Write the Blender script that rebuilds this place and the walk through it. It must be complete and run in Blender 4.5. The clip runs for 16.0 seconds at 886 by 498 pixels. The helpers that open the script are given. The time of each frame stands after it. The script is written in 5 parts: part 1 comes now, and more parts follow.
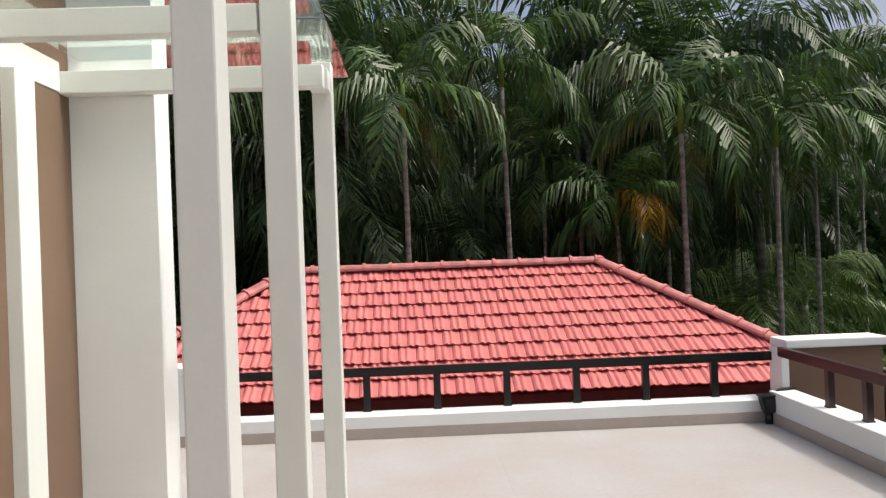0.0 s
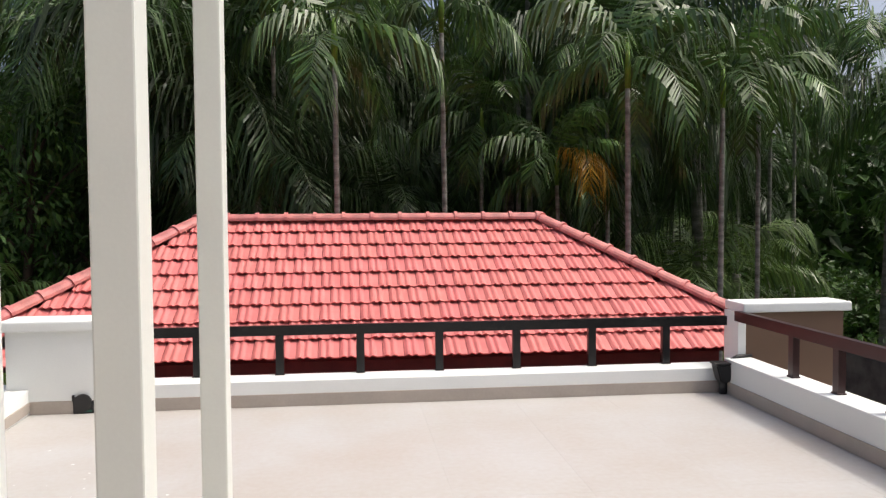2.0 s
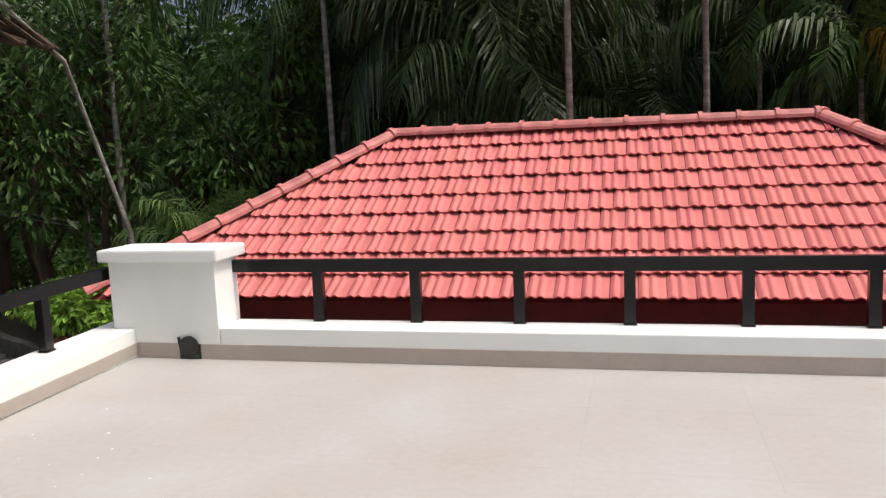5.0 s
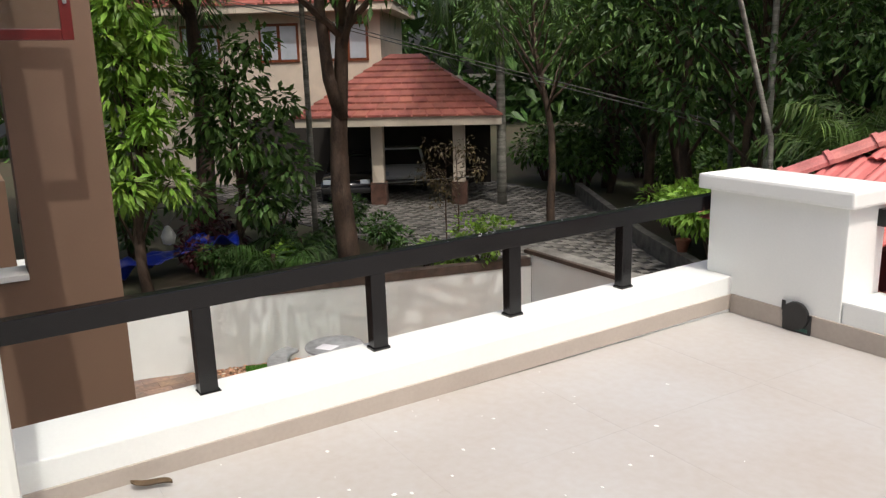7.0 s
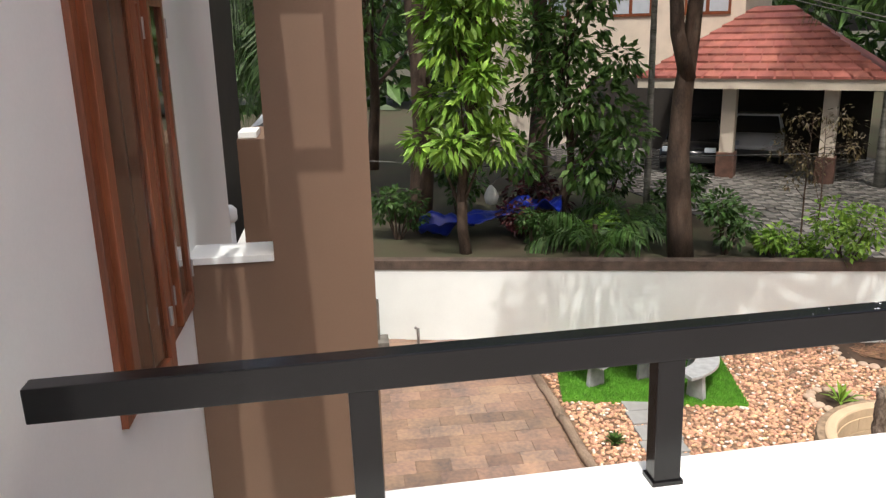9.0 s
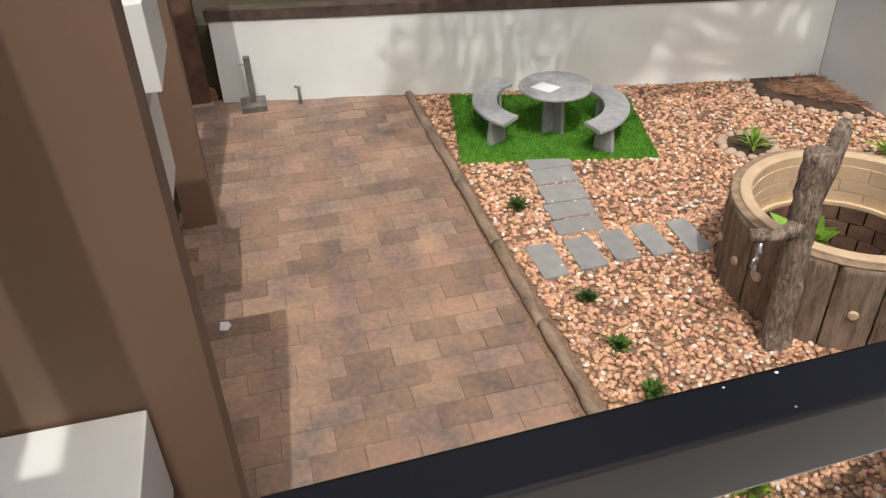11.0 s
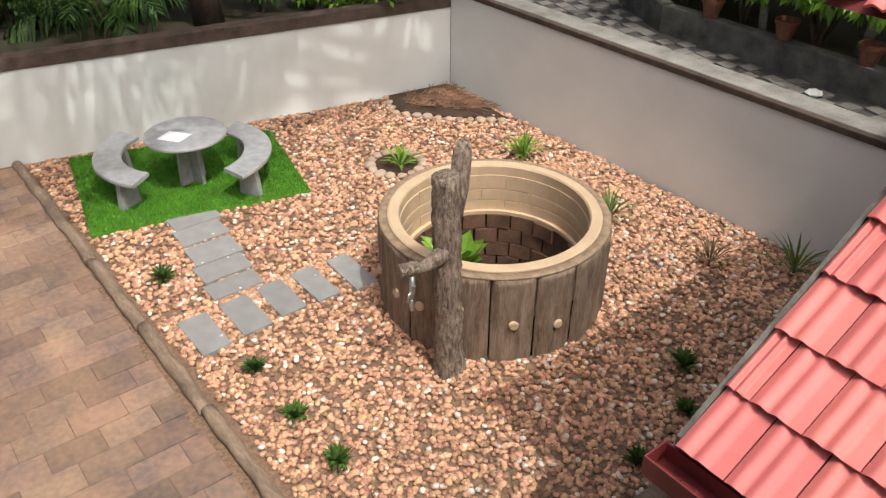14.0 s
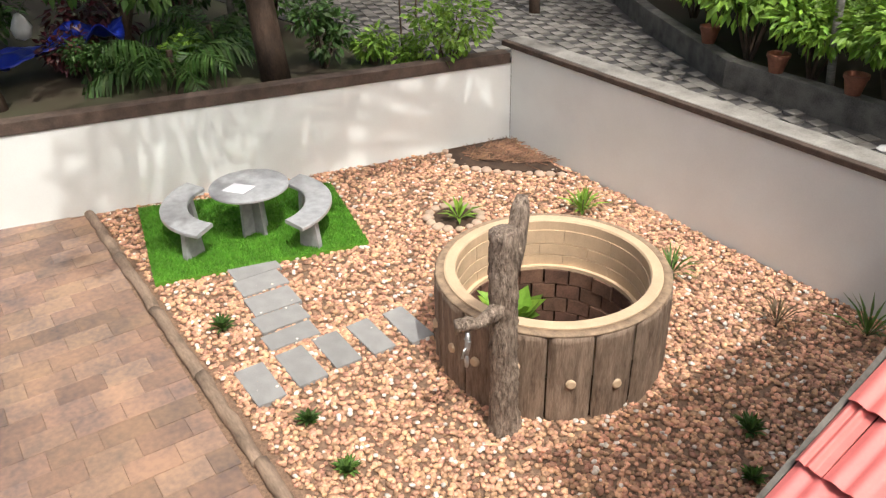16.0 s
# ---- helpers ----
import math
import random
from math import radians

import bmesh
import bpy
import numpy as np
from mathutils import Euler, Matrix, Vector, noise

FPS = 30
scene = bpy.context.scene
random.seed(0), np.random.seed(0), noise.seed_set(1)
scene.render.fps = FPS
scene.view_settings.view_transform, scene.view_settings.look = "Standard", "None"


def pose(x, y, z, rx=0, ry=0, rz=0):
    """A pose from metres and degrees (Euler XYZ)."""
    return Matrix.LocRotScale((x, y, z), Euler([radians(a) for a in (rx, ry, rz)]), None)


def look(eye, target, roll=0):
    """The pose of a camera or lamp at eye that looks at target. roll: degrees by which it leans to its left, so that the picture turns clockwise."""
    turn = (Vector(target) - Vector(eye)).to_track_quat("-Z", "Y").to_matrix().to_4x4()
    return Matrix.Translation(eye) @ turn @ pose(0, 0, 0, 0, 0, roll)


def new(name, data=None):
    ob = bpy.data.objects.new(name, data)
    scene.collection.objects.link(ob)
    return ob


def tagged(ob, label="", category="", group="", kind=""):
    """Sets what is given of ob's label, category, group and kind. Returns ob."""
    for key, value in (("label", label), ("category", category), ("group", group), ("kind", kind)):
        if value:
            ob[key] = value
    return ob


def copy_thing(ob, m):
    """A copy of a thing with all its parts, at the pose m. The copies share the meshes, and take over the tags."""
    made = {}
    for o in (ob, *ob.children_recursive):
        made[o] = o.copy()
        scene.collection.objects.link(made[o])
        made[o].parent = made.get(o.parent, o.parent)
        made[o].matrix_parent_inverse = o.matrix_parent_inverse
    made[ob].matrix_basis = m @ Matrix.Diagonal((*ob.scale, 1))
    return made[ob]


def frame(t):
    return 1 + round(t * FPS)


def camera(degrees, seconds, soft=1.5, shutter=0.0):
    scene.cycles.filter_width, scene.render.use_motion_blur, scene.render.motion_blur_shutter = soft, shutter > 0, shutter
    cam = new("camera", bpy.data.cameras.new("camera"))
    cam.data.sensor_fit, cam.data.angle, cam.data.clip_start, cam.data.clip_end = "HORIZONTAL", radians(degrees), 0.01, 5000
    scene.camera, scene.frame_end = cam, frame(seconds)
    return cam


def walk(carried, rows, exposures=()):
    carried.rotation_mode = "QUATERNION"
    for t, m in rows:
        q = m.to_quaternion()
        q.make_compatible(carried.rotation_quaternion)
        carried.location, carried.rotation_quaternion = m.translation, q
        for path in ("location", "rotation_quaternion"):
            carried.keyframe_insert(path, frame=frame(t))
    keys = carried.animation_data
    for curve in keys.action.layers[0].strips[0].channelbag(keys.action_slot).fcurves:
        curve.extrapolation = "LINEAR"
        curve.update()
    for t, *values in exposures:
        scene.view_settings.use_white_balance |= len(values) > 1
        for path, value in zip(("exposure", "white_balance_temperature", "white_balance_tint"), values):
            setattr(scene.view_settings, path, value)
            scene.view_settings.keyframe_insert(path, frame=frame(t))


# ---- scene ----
# camera: seconds, x, y, z, yaw, pitch, roll
PATH = [
    (0.0, 0.073, -0.137, 1.758, -1.77, 0.21, 2.11),
    (0.5, -0.016, 0.088, 1.714, -5.66, -1.10, 1.10),
    (1.0, 0.013, 0.316, 1.654, -8.44, -2.07, 0.92),
    (1.5, 0.063, 0.550, 1.635, -8.51, -2.16, 0.29),
    (2.0, 0.144, 0.786, 1.594, -6.56, -2.52, 0.38),
    (2.5, 0.301, 1.023, 1.567, -10.80, -3.88, 0.50),
    (3.0, 0.471, 1.329, 1.555, -12.93, -6.03, 0.31),
    (3.2, 0.514, 1.452, 1.537, -12.83, -6.87, 0.40),
    (5.3, 0.999, 2.934, 1.351, 18.70, -7.70, 1.79),
    (5.5, 0.987, 3.064, 1.346, 22.02, -10.09, 1.65),
    (6.0, 0.821, 3.366, 1.357, 38.97, -14.53, 3.11),
    (6.5, 0.730, 3.701, 1.350, 50.12, -16.37, 2.19),
    (7.0, 0.347, 3.917, 1.373, 58.45, -13.02, 1.33),
    (7.5, 0.017, 4.095, 1.371, 66.38, -9.36, 1.41),
    (8.0, -0.291, 4.275, 1.361, 75.50, -8.55, 1.96),
    (8.2, -0.400, 4.358, 1.347, 78.16, -8.46, 2.48),
    (10.3, -1.732, 4.915, 1.235, 85.05, -29.42, 1.19),
    (10.5, -1.868, 4.974, 1.211, 83.30, -30.88, 1.89),
    (11.0, -2.196, 5.166, 1.115, 75.79, -34.55, 1.70),
    (11.5, -2.482, 5.414, 1.055, 67.57, -36.31, 0.27),
    (12.0, -2.672, 5.633, 1.060, 60.19, -37.76, -2.23),
    (12.5, -2.708, 5.889, 1.041, 56.95, -39.22, -2.25),
    (13.0, -2.707, 5.999, 1.046, 52.43, -39.43, -1.17),
    (13.5, -2.691, 6.023, 1.043, 51.43, -37.72, -0.07),
    (14.0, -2.700, 6.029, 1.026, 51.99, -33.62, -0.15),
    (14.5, -2.705, 6.036, 1.029, 54.05, -32.30, 0.73),
    (15.0, -2.705, 6.022, 1.044, 54.89, -31.24, 1.24),
    (15.5, -2.724, 6.035, 1.032, 55.97, -30.62, 1.21),
    (16.0, -2.739, 6.076, 1.029, 56.04, -29.91, 1.26),
]
cam = camera(58.18, 16.0, soft=1.3)
walk(cam, [(t, pose(x, y, z, 90 + p, r, yaw)) for t, x, y, z, yaw, p, r in PATH],
     exposures=[(0, 0.22), (1, 0.36), (3, 0.38), (5.5, 0.05), (6, -0.08), (6.5, -0.12), (7, 0.2), (7.5, 0.64), (8, 0.98), (10.3, 0.25), (11, 0.22), (12, 0.47), (13, 0.22), (14, 0.42), (16, 0.76)])

# light: one sun, high from +x, and a clear sky
SUN = Vector((0.52, -0.04, 1.0)).normalized()
world = bpy.data.worlds.new("world")
scene.world = world
world.use_nodes = True
wn = world.node_tree.nodes
sky = wn.new("ShaderNodeTexSky")
sky.sky_type = 'NISHITA'
sky.sun_disc = False
sky.sun_elevation = math.asin(SUN.z)
sky.sun_rotation = math.atan2(SUN.x, SUN.y)
sky.air_density, sky.dust_density, sky.ozone_density = 0.75, 7.0, 0.5
world.node_tree.links.new(sky.outputs[0], wn["Background"].inputs[0])
wn["Background"].inputs[1].default_value = 0.15
sun_data = bpy.data.lights.new("sun", 'SUN')
sun_data.energy, sun_data.angle, sun_data.color = 1.8, radians(0.6), (1.0, 0.965, 0.91)
sun = new("sun", sun_data)
sun.matrix_world = look((30 * SUN.x, 30 * SUN.y, 30 * SUN.z), (0, 0, 0))

G = -4.2       # garden level
NG = -3.0      # ground of the neighbouring plots
rnd = random.Random(7)


# ---------------------------------------------------------------- materials
def mat(name, col, rough=0.6, var=0.12, scale=6.0, fine=60.0, bump=0.1, metal=0.0, col2=None, island=0.0,
        objrand=0.0, spec=0.5, detail=6.0, trans=0.0, stretch=(1, 1, 1), coat=0.0, dist=0.004, placed=False):
    m = bpy.data.materials.new(name)
    m.use_nodes = True
    nt = m.node_tree
    b = nt.nodes["Principled BSDF"]
    b.inputs["Roughness"].default_value = rough
    b.inputs["Metallic"].default_value = metal
    b.inputs["Specular IOR Level"].default_value = spec
    b.inputs["Coat Weight"].default_value = coat
    tc = nt.nodes.new("ShaderNodeTexCoord")
    mp = nt.nodes.new("ShaderNodeMapping")
    mp.inputs["Scale"].default_value = stretch
    if placed:
        nt.links.new(nt.nodes.new("ShaderNodeNewGeometry").outputs["Position"], mp.inputs[0])
    else:
        nt.links.new(tc.outputs["Object"], mp.inputs[0])
    n1 = nt.nodes.new("ShaderNodeTexNoise")
    n1.inputs["Scale"].default_value = scale
    n1.inputs["Detail"].default_value = detail
    n2 = nt.nodes.new("ShaderNodeTexNoise")
    n2.inputs["Scale"].default_value = fine
    n2.inputs["Detail"].default_value = 4
    for n in (n1, n2):
        nt.links.new(mp.outputs[0], n.inputs["Vector"])
    mix = nt.nodes.new("ShaderNodeMix")
    mix.data_type = 'RGBA'
    c2 = col2 or tuple(max(0, c * (1 - 2.2 * var)) for c in col)
    mix.inputs[6].default_value = (*col, 1)
    mix.inputs[7].default_value = (*c2, 1)
    add = nt.nodes.new("ShaderNodeMath")
    add.operation = 'MULTIPLY_ADD'
    nt.links.new(n2.outputs[0], add.inputs[0])
    add.inputs[1].default_value = 0.5
    nt.links.new(n1.outputs[0], add.inputs[2])
    ramp = nt.nodes.new("ShaderNodeMapRange")
    ramp.inputs[1].default_value, ramp.inputs[2].default_value = 0.5, 1.0
    nt.links.new(add.outputs[0], ramp.inputs[0])
    nt.links.new(ramp.outputs[0], mix.inputs[0])
    out = mix.outputs[2]
    if island or objrand:
        hv = nt.nodes.new("ShaderNodeHueSaturation")
        if island:
            src = nt.nodes.new("ShaderNodeNewGeometry").outputs["Random Per Island"]
        else:
            src = nt.nodes.new("ShaderNodeObjectInfo").outputs["Random"]
        mr = nt.nodes.new("ShaderNodeMapRange")
        k = island or objrand
        mr.inputs[3].default_value, mr.inputs[4].default_value = 1 - k, 1 + k
        nt.links.new(src, mr.inputs[0])
        nt.links.new(mr.outputs[0], hv.inputs["Value"])
        mh = nt.nodes.new("ShaderNodeMath")
        mh.operation = 'MULTIPLY_ADD'
        fr = nt.nodes.new("ShaderNodeMath")
        fr.operation = 'FRACT'
        m10 = nt.nodes.new("ShaderNodeMath")
        m10.operation = 'MULTIPLY'
        m10.inputs[1].default_value = 17.3
        nt.links.new(src, m10.inputs[0])
        nt.links.new(m10.outputs[0], fr.inputs[0])
        nt.links.new(fr.outputs[0], mh.inputs[0])
        mh.inputs[1].default_value, mh.inputs[2].default_value = 0.06 * k, 0.5 - 0.03 * k
        nt.links.new(mh.outputs[0], hv.inputs["Hue"])
        nt.links.new(out, hv.inputs["Color"])
        out = hv.outputs[0]
    nt.links.new(out, b.inputs["Base Color"])
    if bump:
        bp = nt.nodes.new("ShaderNodeBump")
        bp.inputs["Strength"].default_value = bump
        bp.inputs["Distance"].default_value = dist
        nt.links.new(add.outputs[0], bp.inputs["Height"])
        nt.links.new(bp.outputs[0], b.inputs["Normal"])
    if trans:
        tr = nt.nodes.new("ShaderNodeBsdfTranslucent")
        nt.links.new(out, tr.inputs[0])
        ms = nt.nodes.new("ShaderNodeMixShader")
        ms.inputs[0].default_value = trans
        nt.links.new(b.outputs[0], ms.inputs[1])
        nt.links.new(tr.outputs[0], ms.inputs[2])
        nt.links.new(ms.outputs[0], nt.nodes["Material Output"].inputs[0])
    return m


WHITE = mat("white_paint", (0.80, 0.825, 0.80), 0.55, 0.03, 2.0, 90, 0.12)
CREAM = mat("column_paint", (0.70, 0.725, 0.675), 0.5, 0.03, 2.0, 90, 0.1)
GARDENWALL = mat("boundary_paint", (0.80, 0.85, 0.83), 0.7, 0.05, 1.2, 70, 0.15)
BROWN = mat("brown_paint", (0.175, 0.108, 0.070), 0.6, 0.05, 1.5, 80, 0.12)
TILEFLOOR = mat("floor_tile", (0.46, 0.46, 0.452), 0.42, 0.05, 1.3, 24, 0.02, col2=(0.405, 0.375, 0.34), placed=True)
SKIRT = mat("skirting_tile", (0.42, 0.37, 0.32), 0.45, 0.07, 4, 60, 0.05)
BLACKSTEEL = mat("black_steel", (0.008, 0.0075, 0.008), 0.24, 0.2, 5, 120, 0.08, spec=0.36)
MAROONSTEEL = mat("maroon_steel", (0.035, 0.012, 0.012), 0.35, 0.2, 5, 120, 0.08)
ROOFTILE = mat("red_roof_tile", (0.62, 0.185, 0.17), 0.55, 0.12, 5, 70, 0.12, spec=0.35, objrand=0.09, placed=True, col2=(0.53, 0.15, 0.138))
ROOFTILE_J = mat("red_roof_tile_joined", (0.62, 0.185, 0.17), 0.55, 0.12, 5, 70, 0.12, spec=0.35, island=0.09, col2=(0.53, 0.15, 0.138))
RIDGECAP = mat("ridge_tile", (0.62, 0.215, 0.195), 0.55, 0.2, 6, 60, 0.2, objrand=0.1)
MORTAR = mat("mortar", (0.30, 0.20, 0.17), 0.8, 0.2, 10, 60, 0.3)
DARKRED = mat("dark_red_underlay", (0.16, 0.03, 0.028), 0.6, 0.2, 6, 60, 0.2)
GUTTER = mat("gutter_red", (0.20, 0.035, 0.035), 0.3, 0.15, 5, 60, 0.05, coat=0.3)
GRASS = mat("turf", (0.105, 0.33, 0.022), 0.7, 0.2, 7, 140, 0.4, island=0.3)
SLATE = mat("grey_slab", (0.31, 0.315, 0.31), 0.6, 0.12, 5, 70, 0.15, objrand=0.12)
GRANITE = mat("grey_stone", (0.43, 0.45, 0.46), 0.35, 0.18, 9, 150, 0.1)
PAVER = mat("paver", (0.37, 0.235, 0.155), 0.75, 0.2, 1.7, 16, 0.4, col2=(0.135, 0.105, 0.095), objrand=0.24, placed=True)
PAVER_J = mat("paver_joined", (0.37, 0.235, 0.155), 0.75, 0.2, 1.7, 16, 0.4, col2=(0.135, 0.105, 0.095), island=0.24, placed=True)
PEBBLE = mat("pebble", (0.62, 0.365, 0.235), 0.6, 0.15, 20, 120, 0.15, island=0.5, col2=(0.46, 0.265, 0.16))
PEBBLE_WHITE = mat("white_pebble", (0.80, 0.74, 0.66), 0.5, 0.1, 20, 120, 0.1, island=0.15)
PEBBLEBED = mat("pebble_bed", (0.29, 0.185, 0.12), 0.8, 0.3, 30, 120, 0.4)
COBBLE = mat("cobble", (0.50, 0.38, 0.28), 0.65, 0.15, 12, 90, 0.15, objrand=0.2)
SOIL = mat("soil", (0.085, 0.050, 0.030), 0.9, 0.3, 4, 50, 0.6)
EARTH = mat("yard_earth", (0.052, 0.034, 0.022), 0.9, 0.3, 0.8, 30, 0.5, col2=(0.04, 0.05, 0.02))
LOG = mat("log_concrete", (0.33, 0.25, 0.185), 0.8, 0.3, 14, 70, 1.0, stretch=(1, 1, 0.16), dist=0.025, col2=(0.10, 0.065, 0.042))
RIMWOOD = mat("rim_wood", (0.40, 0.29, 0.19), 0.75, 0.25, 12, 70, 0.5)
EDGELOG = mat("edging_log", (0.36, 0.265, 0.19), 0.8, 0.3, 7, 50, 0.8, stretch=(0.3, 1, 1), dist=0.01)
COPETOP = mat("coping_concrete", (0.34, 0.33, 0.30), 0.85, 0.25, 3, 50, 0.3)
BARK = mat("bark_post", (0.47, 0.38, 0.30), 0.88, 0.4, 34, 120, 1.0, stretch=(1, 1, 0.28), col2=(0.085, 0.06, 0.042), dist=0.05)
WELLCREAM = mat("well_lining", (0.62, 0.47, 0.31), 0.7, 0.1, 4, 60, 0.2)
LATERITE = mat("laterite", (0.17, 0.09, 0.06), 0.85, 0.3, 5, 50, 0.5, objrand=0.25)
REDFRAME = mat("red_frame", (0.16, 0.018, 0.016), 0.28, 0.15, 4, 60, 0.05, coat=0.4)
WOODFRAME = mat("wood_frame", (0.28, 0.085, 0.035), 0.35, 0.3, 6, 60, 0.1, stretch=(4, 4, 0.3), coat=0.3)
STEEL = mat("galvanised", (0.5, 0.52, 0.53), 0.35, 0.1, 8, 80, 0.05, metal=0.8)
PVC = mat("grey_pvc", (0.45, 0.50, 0.55), 0.4, 0.06, 4, 60, 0.02)
BLACKPLASTIC = mat("black_plastic", (0.018, 0.018, 0.018), 0.45, 0.2, 6, 60, 0.1)
TARP = mat("blue_tarp", (0.012, 0.035, 0.42), 0.35, 0.2, 5, 40, 0.3)
PAPER = mat("paper", (0.82, 0.82, 0.86), 0.8, 0.02, 8, 60, 0.02)
BAG = mat("white_bag", (0.62, 0.64, 0.62), 0.5, 0.1, 8, 60, 0.2)
COPING = mat("dark_coping", (0.12, 0.085, 0.065), 0.85, 0.3, 5, 60, 0.4)
YARDPAVE = mat("grey_paver", (0.21, 0.20, 0.18), 0.8, 0.2, 4, 60, 0.3, objrand=0.15)
YARDPAVE_D = mat("dark_paver", (0.075, 0.072, 0.07), 0.8, 0.2, 4, 60, 0.3, island=0.2)
YARDPAVE_J = mat("grey_paver_joined", (0.21, 0.20, 0.18), 0.8, 0.2, 4, 60, 0.3, island=0.2)
CONC = mat("weathered_concrete", (0.20, 0.19, 0.165), 0.85, 0.3, 4, 50, 0.4)
HOUSEWALL = mat("house_plaster", (0.66, 0.58, 0.47), 0.7, 0.08, 2, 50, 0.1)
HOUSEROOF = mat("house_roof_tile", (0.40, 0.13, 0.095), 0.6, 0.2, 3, 40, 0.2, island=0.15)
TERRACOTTA = mat("terracotta", (0.33, 0.13, 0.075), 0.7, 0.2, 8, 60, 0.2)
CARDARK = mat("car_dark", (0.02, 0.022, 0.028), 0.2, 0.1, 4, 60, 0.0, coat=0.8)
CARWHITE = mat("car_white", (0.7, 0.7, 0.7), 0.25, 0.03, 4, 60, 0.0, coat=0.8)
RUBBER = mat("rubber", (0.02, 0.02, 0.02), 0.8, 0.1, 8, 60, 0.1)
# near-black in place of unlit rooms and the shade inside the carport
DARKIN = mat("unlit_dark", (0.03, 0.025, 0.02), 0.8, 0.2, 3, 40, 0.1)
FROND = mat("palm_frond", (0.092, 0.180, 0.040), 0.42, 0.3, 0.9, 20, 0.05, spec=0.5, island=0.5, trans=0.20)
FROND_LIGHT = mat("palm_frond_light", (0.15, 0.25, 0.065), 0.42, 0.3, 0.9, 20, 0.05, spec=0.5, island=0.45, trans=0.26)
FROND_DARK = mat("palm_frond_dark", (0.060, 0.115, 0.034), 0.45, 0.3, 0.9, 20, 0.05, spec=0.45, island=0.5, trans=0.15)
FROND_OLD = mat("palm_frond_yellow", (0.62, 0.36, 0.03), 0.45, 0.3, 1, 20, 0.05, island=0.3, trans=0.3)
LEAF = mat("leaf_dark", (0.072, 0.155, 0.033), 0.52, 0.3, 1.2, 20, 0.05, spec=0.42, island=0.45, trans=0.26)
LEAF_MID = mat("leaf_mid", (0.115, 0.23, 0.045), 0.52, 0.3, 1.2, 20, 0.05, spec=0.42, island=0.4, trans=0.26)
LEAF_BRIGHT = mat("leaf_bright", (0.24, 0.43, 0.055), 0.5, 0.25, 1.2, 20, 0.05, spec=0.42, island=0.35, trans=0.3)
LEAF_DRY = mat("leaf_dry", (0.17, 0.12, 0.06), 0.6, 0.3, 1.2, 20, 0.05, island=0.4, trans=0.15)
TRUNK = mat("tree_trunk", (0.115, 0.075, 0.050), 0.85, 0.35, 4, 40, 0.8, stretch=(1, 1, 0.4), dist=0.02)
PALMTRUNK = mat("palm_trunk", (0.36, 0.355, 0.31), 0.8, 0.4, 2.4, 30, 0.5, stretch=(0.5, 0.5, 3), dist=0.01, col2=(0.07, 0.065, 0.05))
CABLE = mat("cable", (0.10, 0.10, 0.09), 0.6, 0.1, 5, 40, 0)


def glass_mat(name, tint, rough=0.02):
    m = bpy.data.materials.new(name)
    m.use_nodes = True
    b = m.node_tree.nodes["Principled BSDF"]
    b.inputs["Base Color"].default_value = (*tint, 1)
    b.inputs["Transmission Weight"].default_value = 1
    b.inputs["Roughness"].default_value = rough
    b.inputs["IOR"].default_value = 1.45
    return m


GLASS = glass_mat("green_glass", (0.80, 0.92, 0.88))
WGLASS = glass_mat("window_glass", (0.85, 0.88, 0.88))


# ---------------------------------------------------------------- mesh helpers
def obj(name, bm, material, parent=None, smooth=False, label=""):
    me = bpy.data.meshes.new(name)
    bm.normal_update()
    bm.to_mesh(me)
    bm.free()
    for mm in (material if isinstance(material, (list, tuple)) else [material]):
        me.materials.append(mm)
    if smooth:
        me.shade_smooth()
    ob = new(name, me)
    if parent:
        ob.parent = parent
    if label:
        ob["label"] = label
    return ob


def part(name, bm, material, parent, label="", smooth=False):
    return obj(name, bm, material, parent, smooth, label)


def thing(name, label, category, group="", kind="", at=(0, 0, 0)):
    ob = new(name)
    ob.location = at
    return tagged(ob, label, category, group, kind)


def box(x0, x1, y0, y1, z0, z1, bevel=0.0, bm=None, seg=2):
    own = bm is None
    bm = bm or bmesh.new()
    vs = bmesh.ops.create_cube(bm, size=1)["verts"]
    for v in vs:
        v.co = Vector(((x0 + x1) / 2 + v.co.x * (x1 - x0), (y0 + y1) / 2 + v.co.y * (y1 - y0), (z0 + z1) / 2 + v.co.z * (z1 - z0)))
    if bevel:
        es = list({e for v in vs for e in v.link_edges})
        bmesh.ops.bevel(bm, geom=es, offset=bevel, segments=seg, affect='EDGES', profile=0.6)
    return bm


def tube(points, radii, n=10, bm=None, cap=True, wob=0.0, seed=0, squash=1.0):
    bm = bm or bmesh.new()
    r = random.Random(seed)
    rings = []
    pts = [Vector(p) for p in points]
    for i, p in enumerate(pts):
        d = (pts[min(i + 1, len(pts) - 1)] - pts[max(i - 1, 0)]).normalized()
        up = Vector((0, 0, 1)) if abs(d.z) < 0.9 else Vector((1, 0, 0))
        a = d.cross(up).normalized()
        b = a.cross(d).normalized()
        rad = radii[i] if isinstance(radii, (list, tuple)) else radii
        ring = []
        for k in range(n):
            w = 1 + wob * (r.random() - 0.5) * 2
            th = 2 * math.pi * k / n
            ring.append(bm.verts.new(p + (a * math.cos(th) + b * math.sin(th) * squash) * rad * w))
        rings.append(ring)
    for r0, r1 in zip(rings, rings[1:]):
        for k in range(n):
            bm.faces.new((r0[k], r0[(k + 1) % n], r1[(k + 1) % n], r1[k]))
    if cap:
        bm.faces.new(rings[0][::-1])
        bm.faces.new(rings[-1])
    return bm


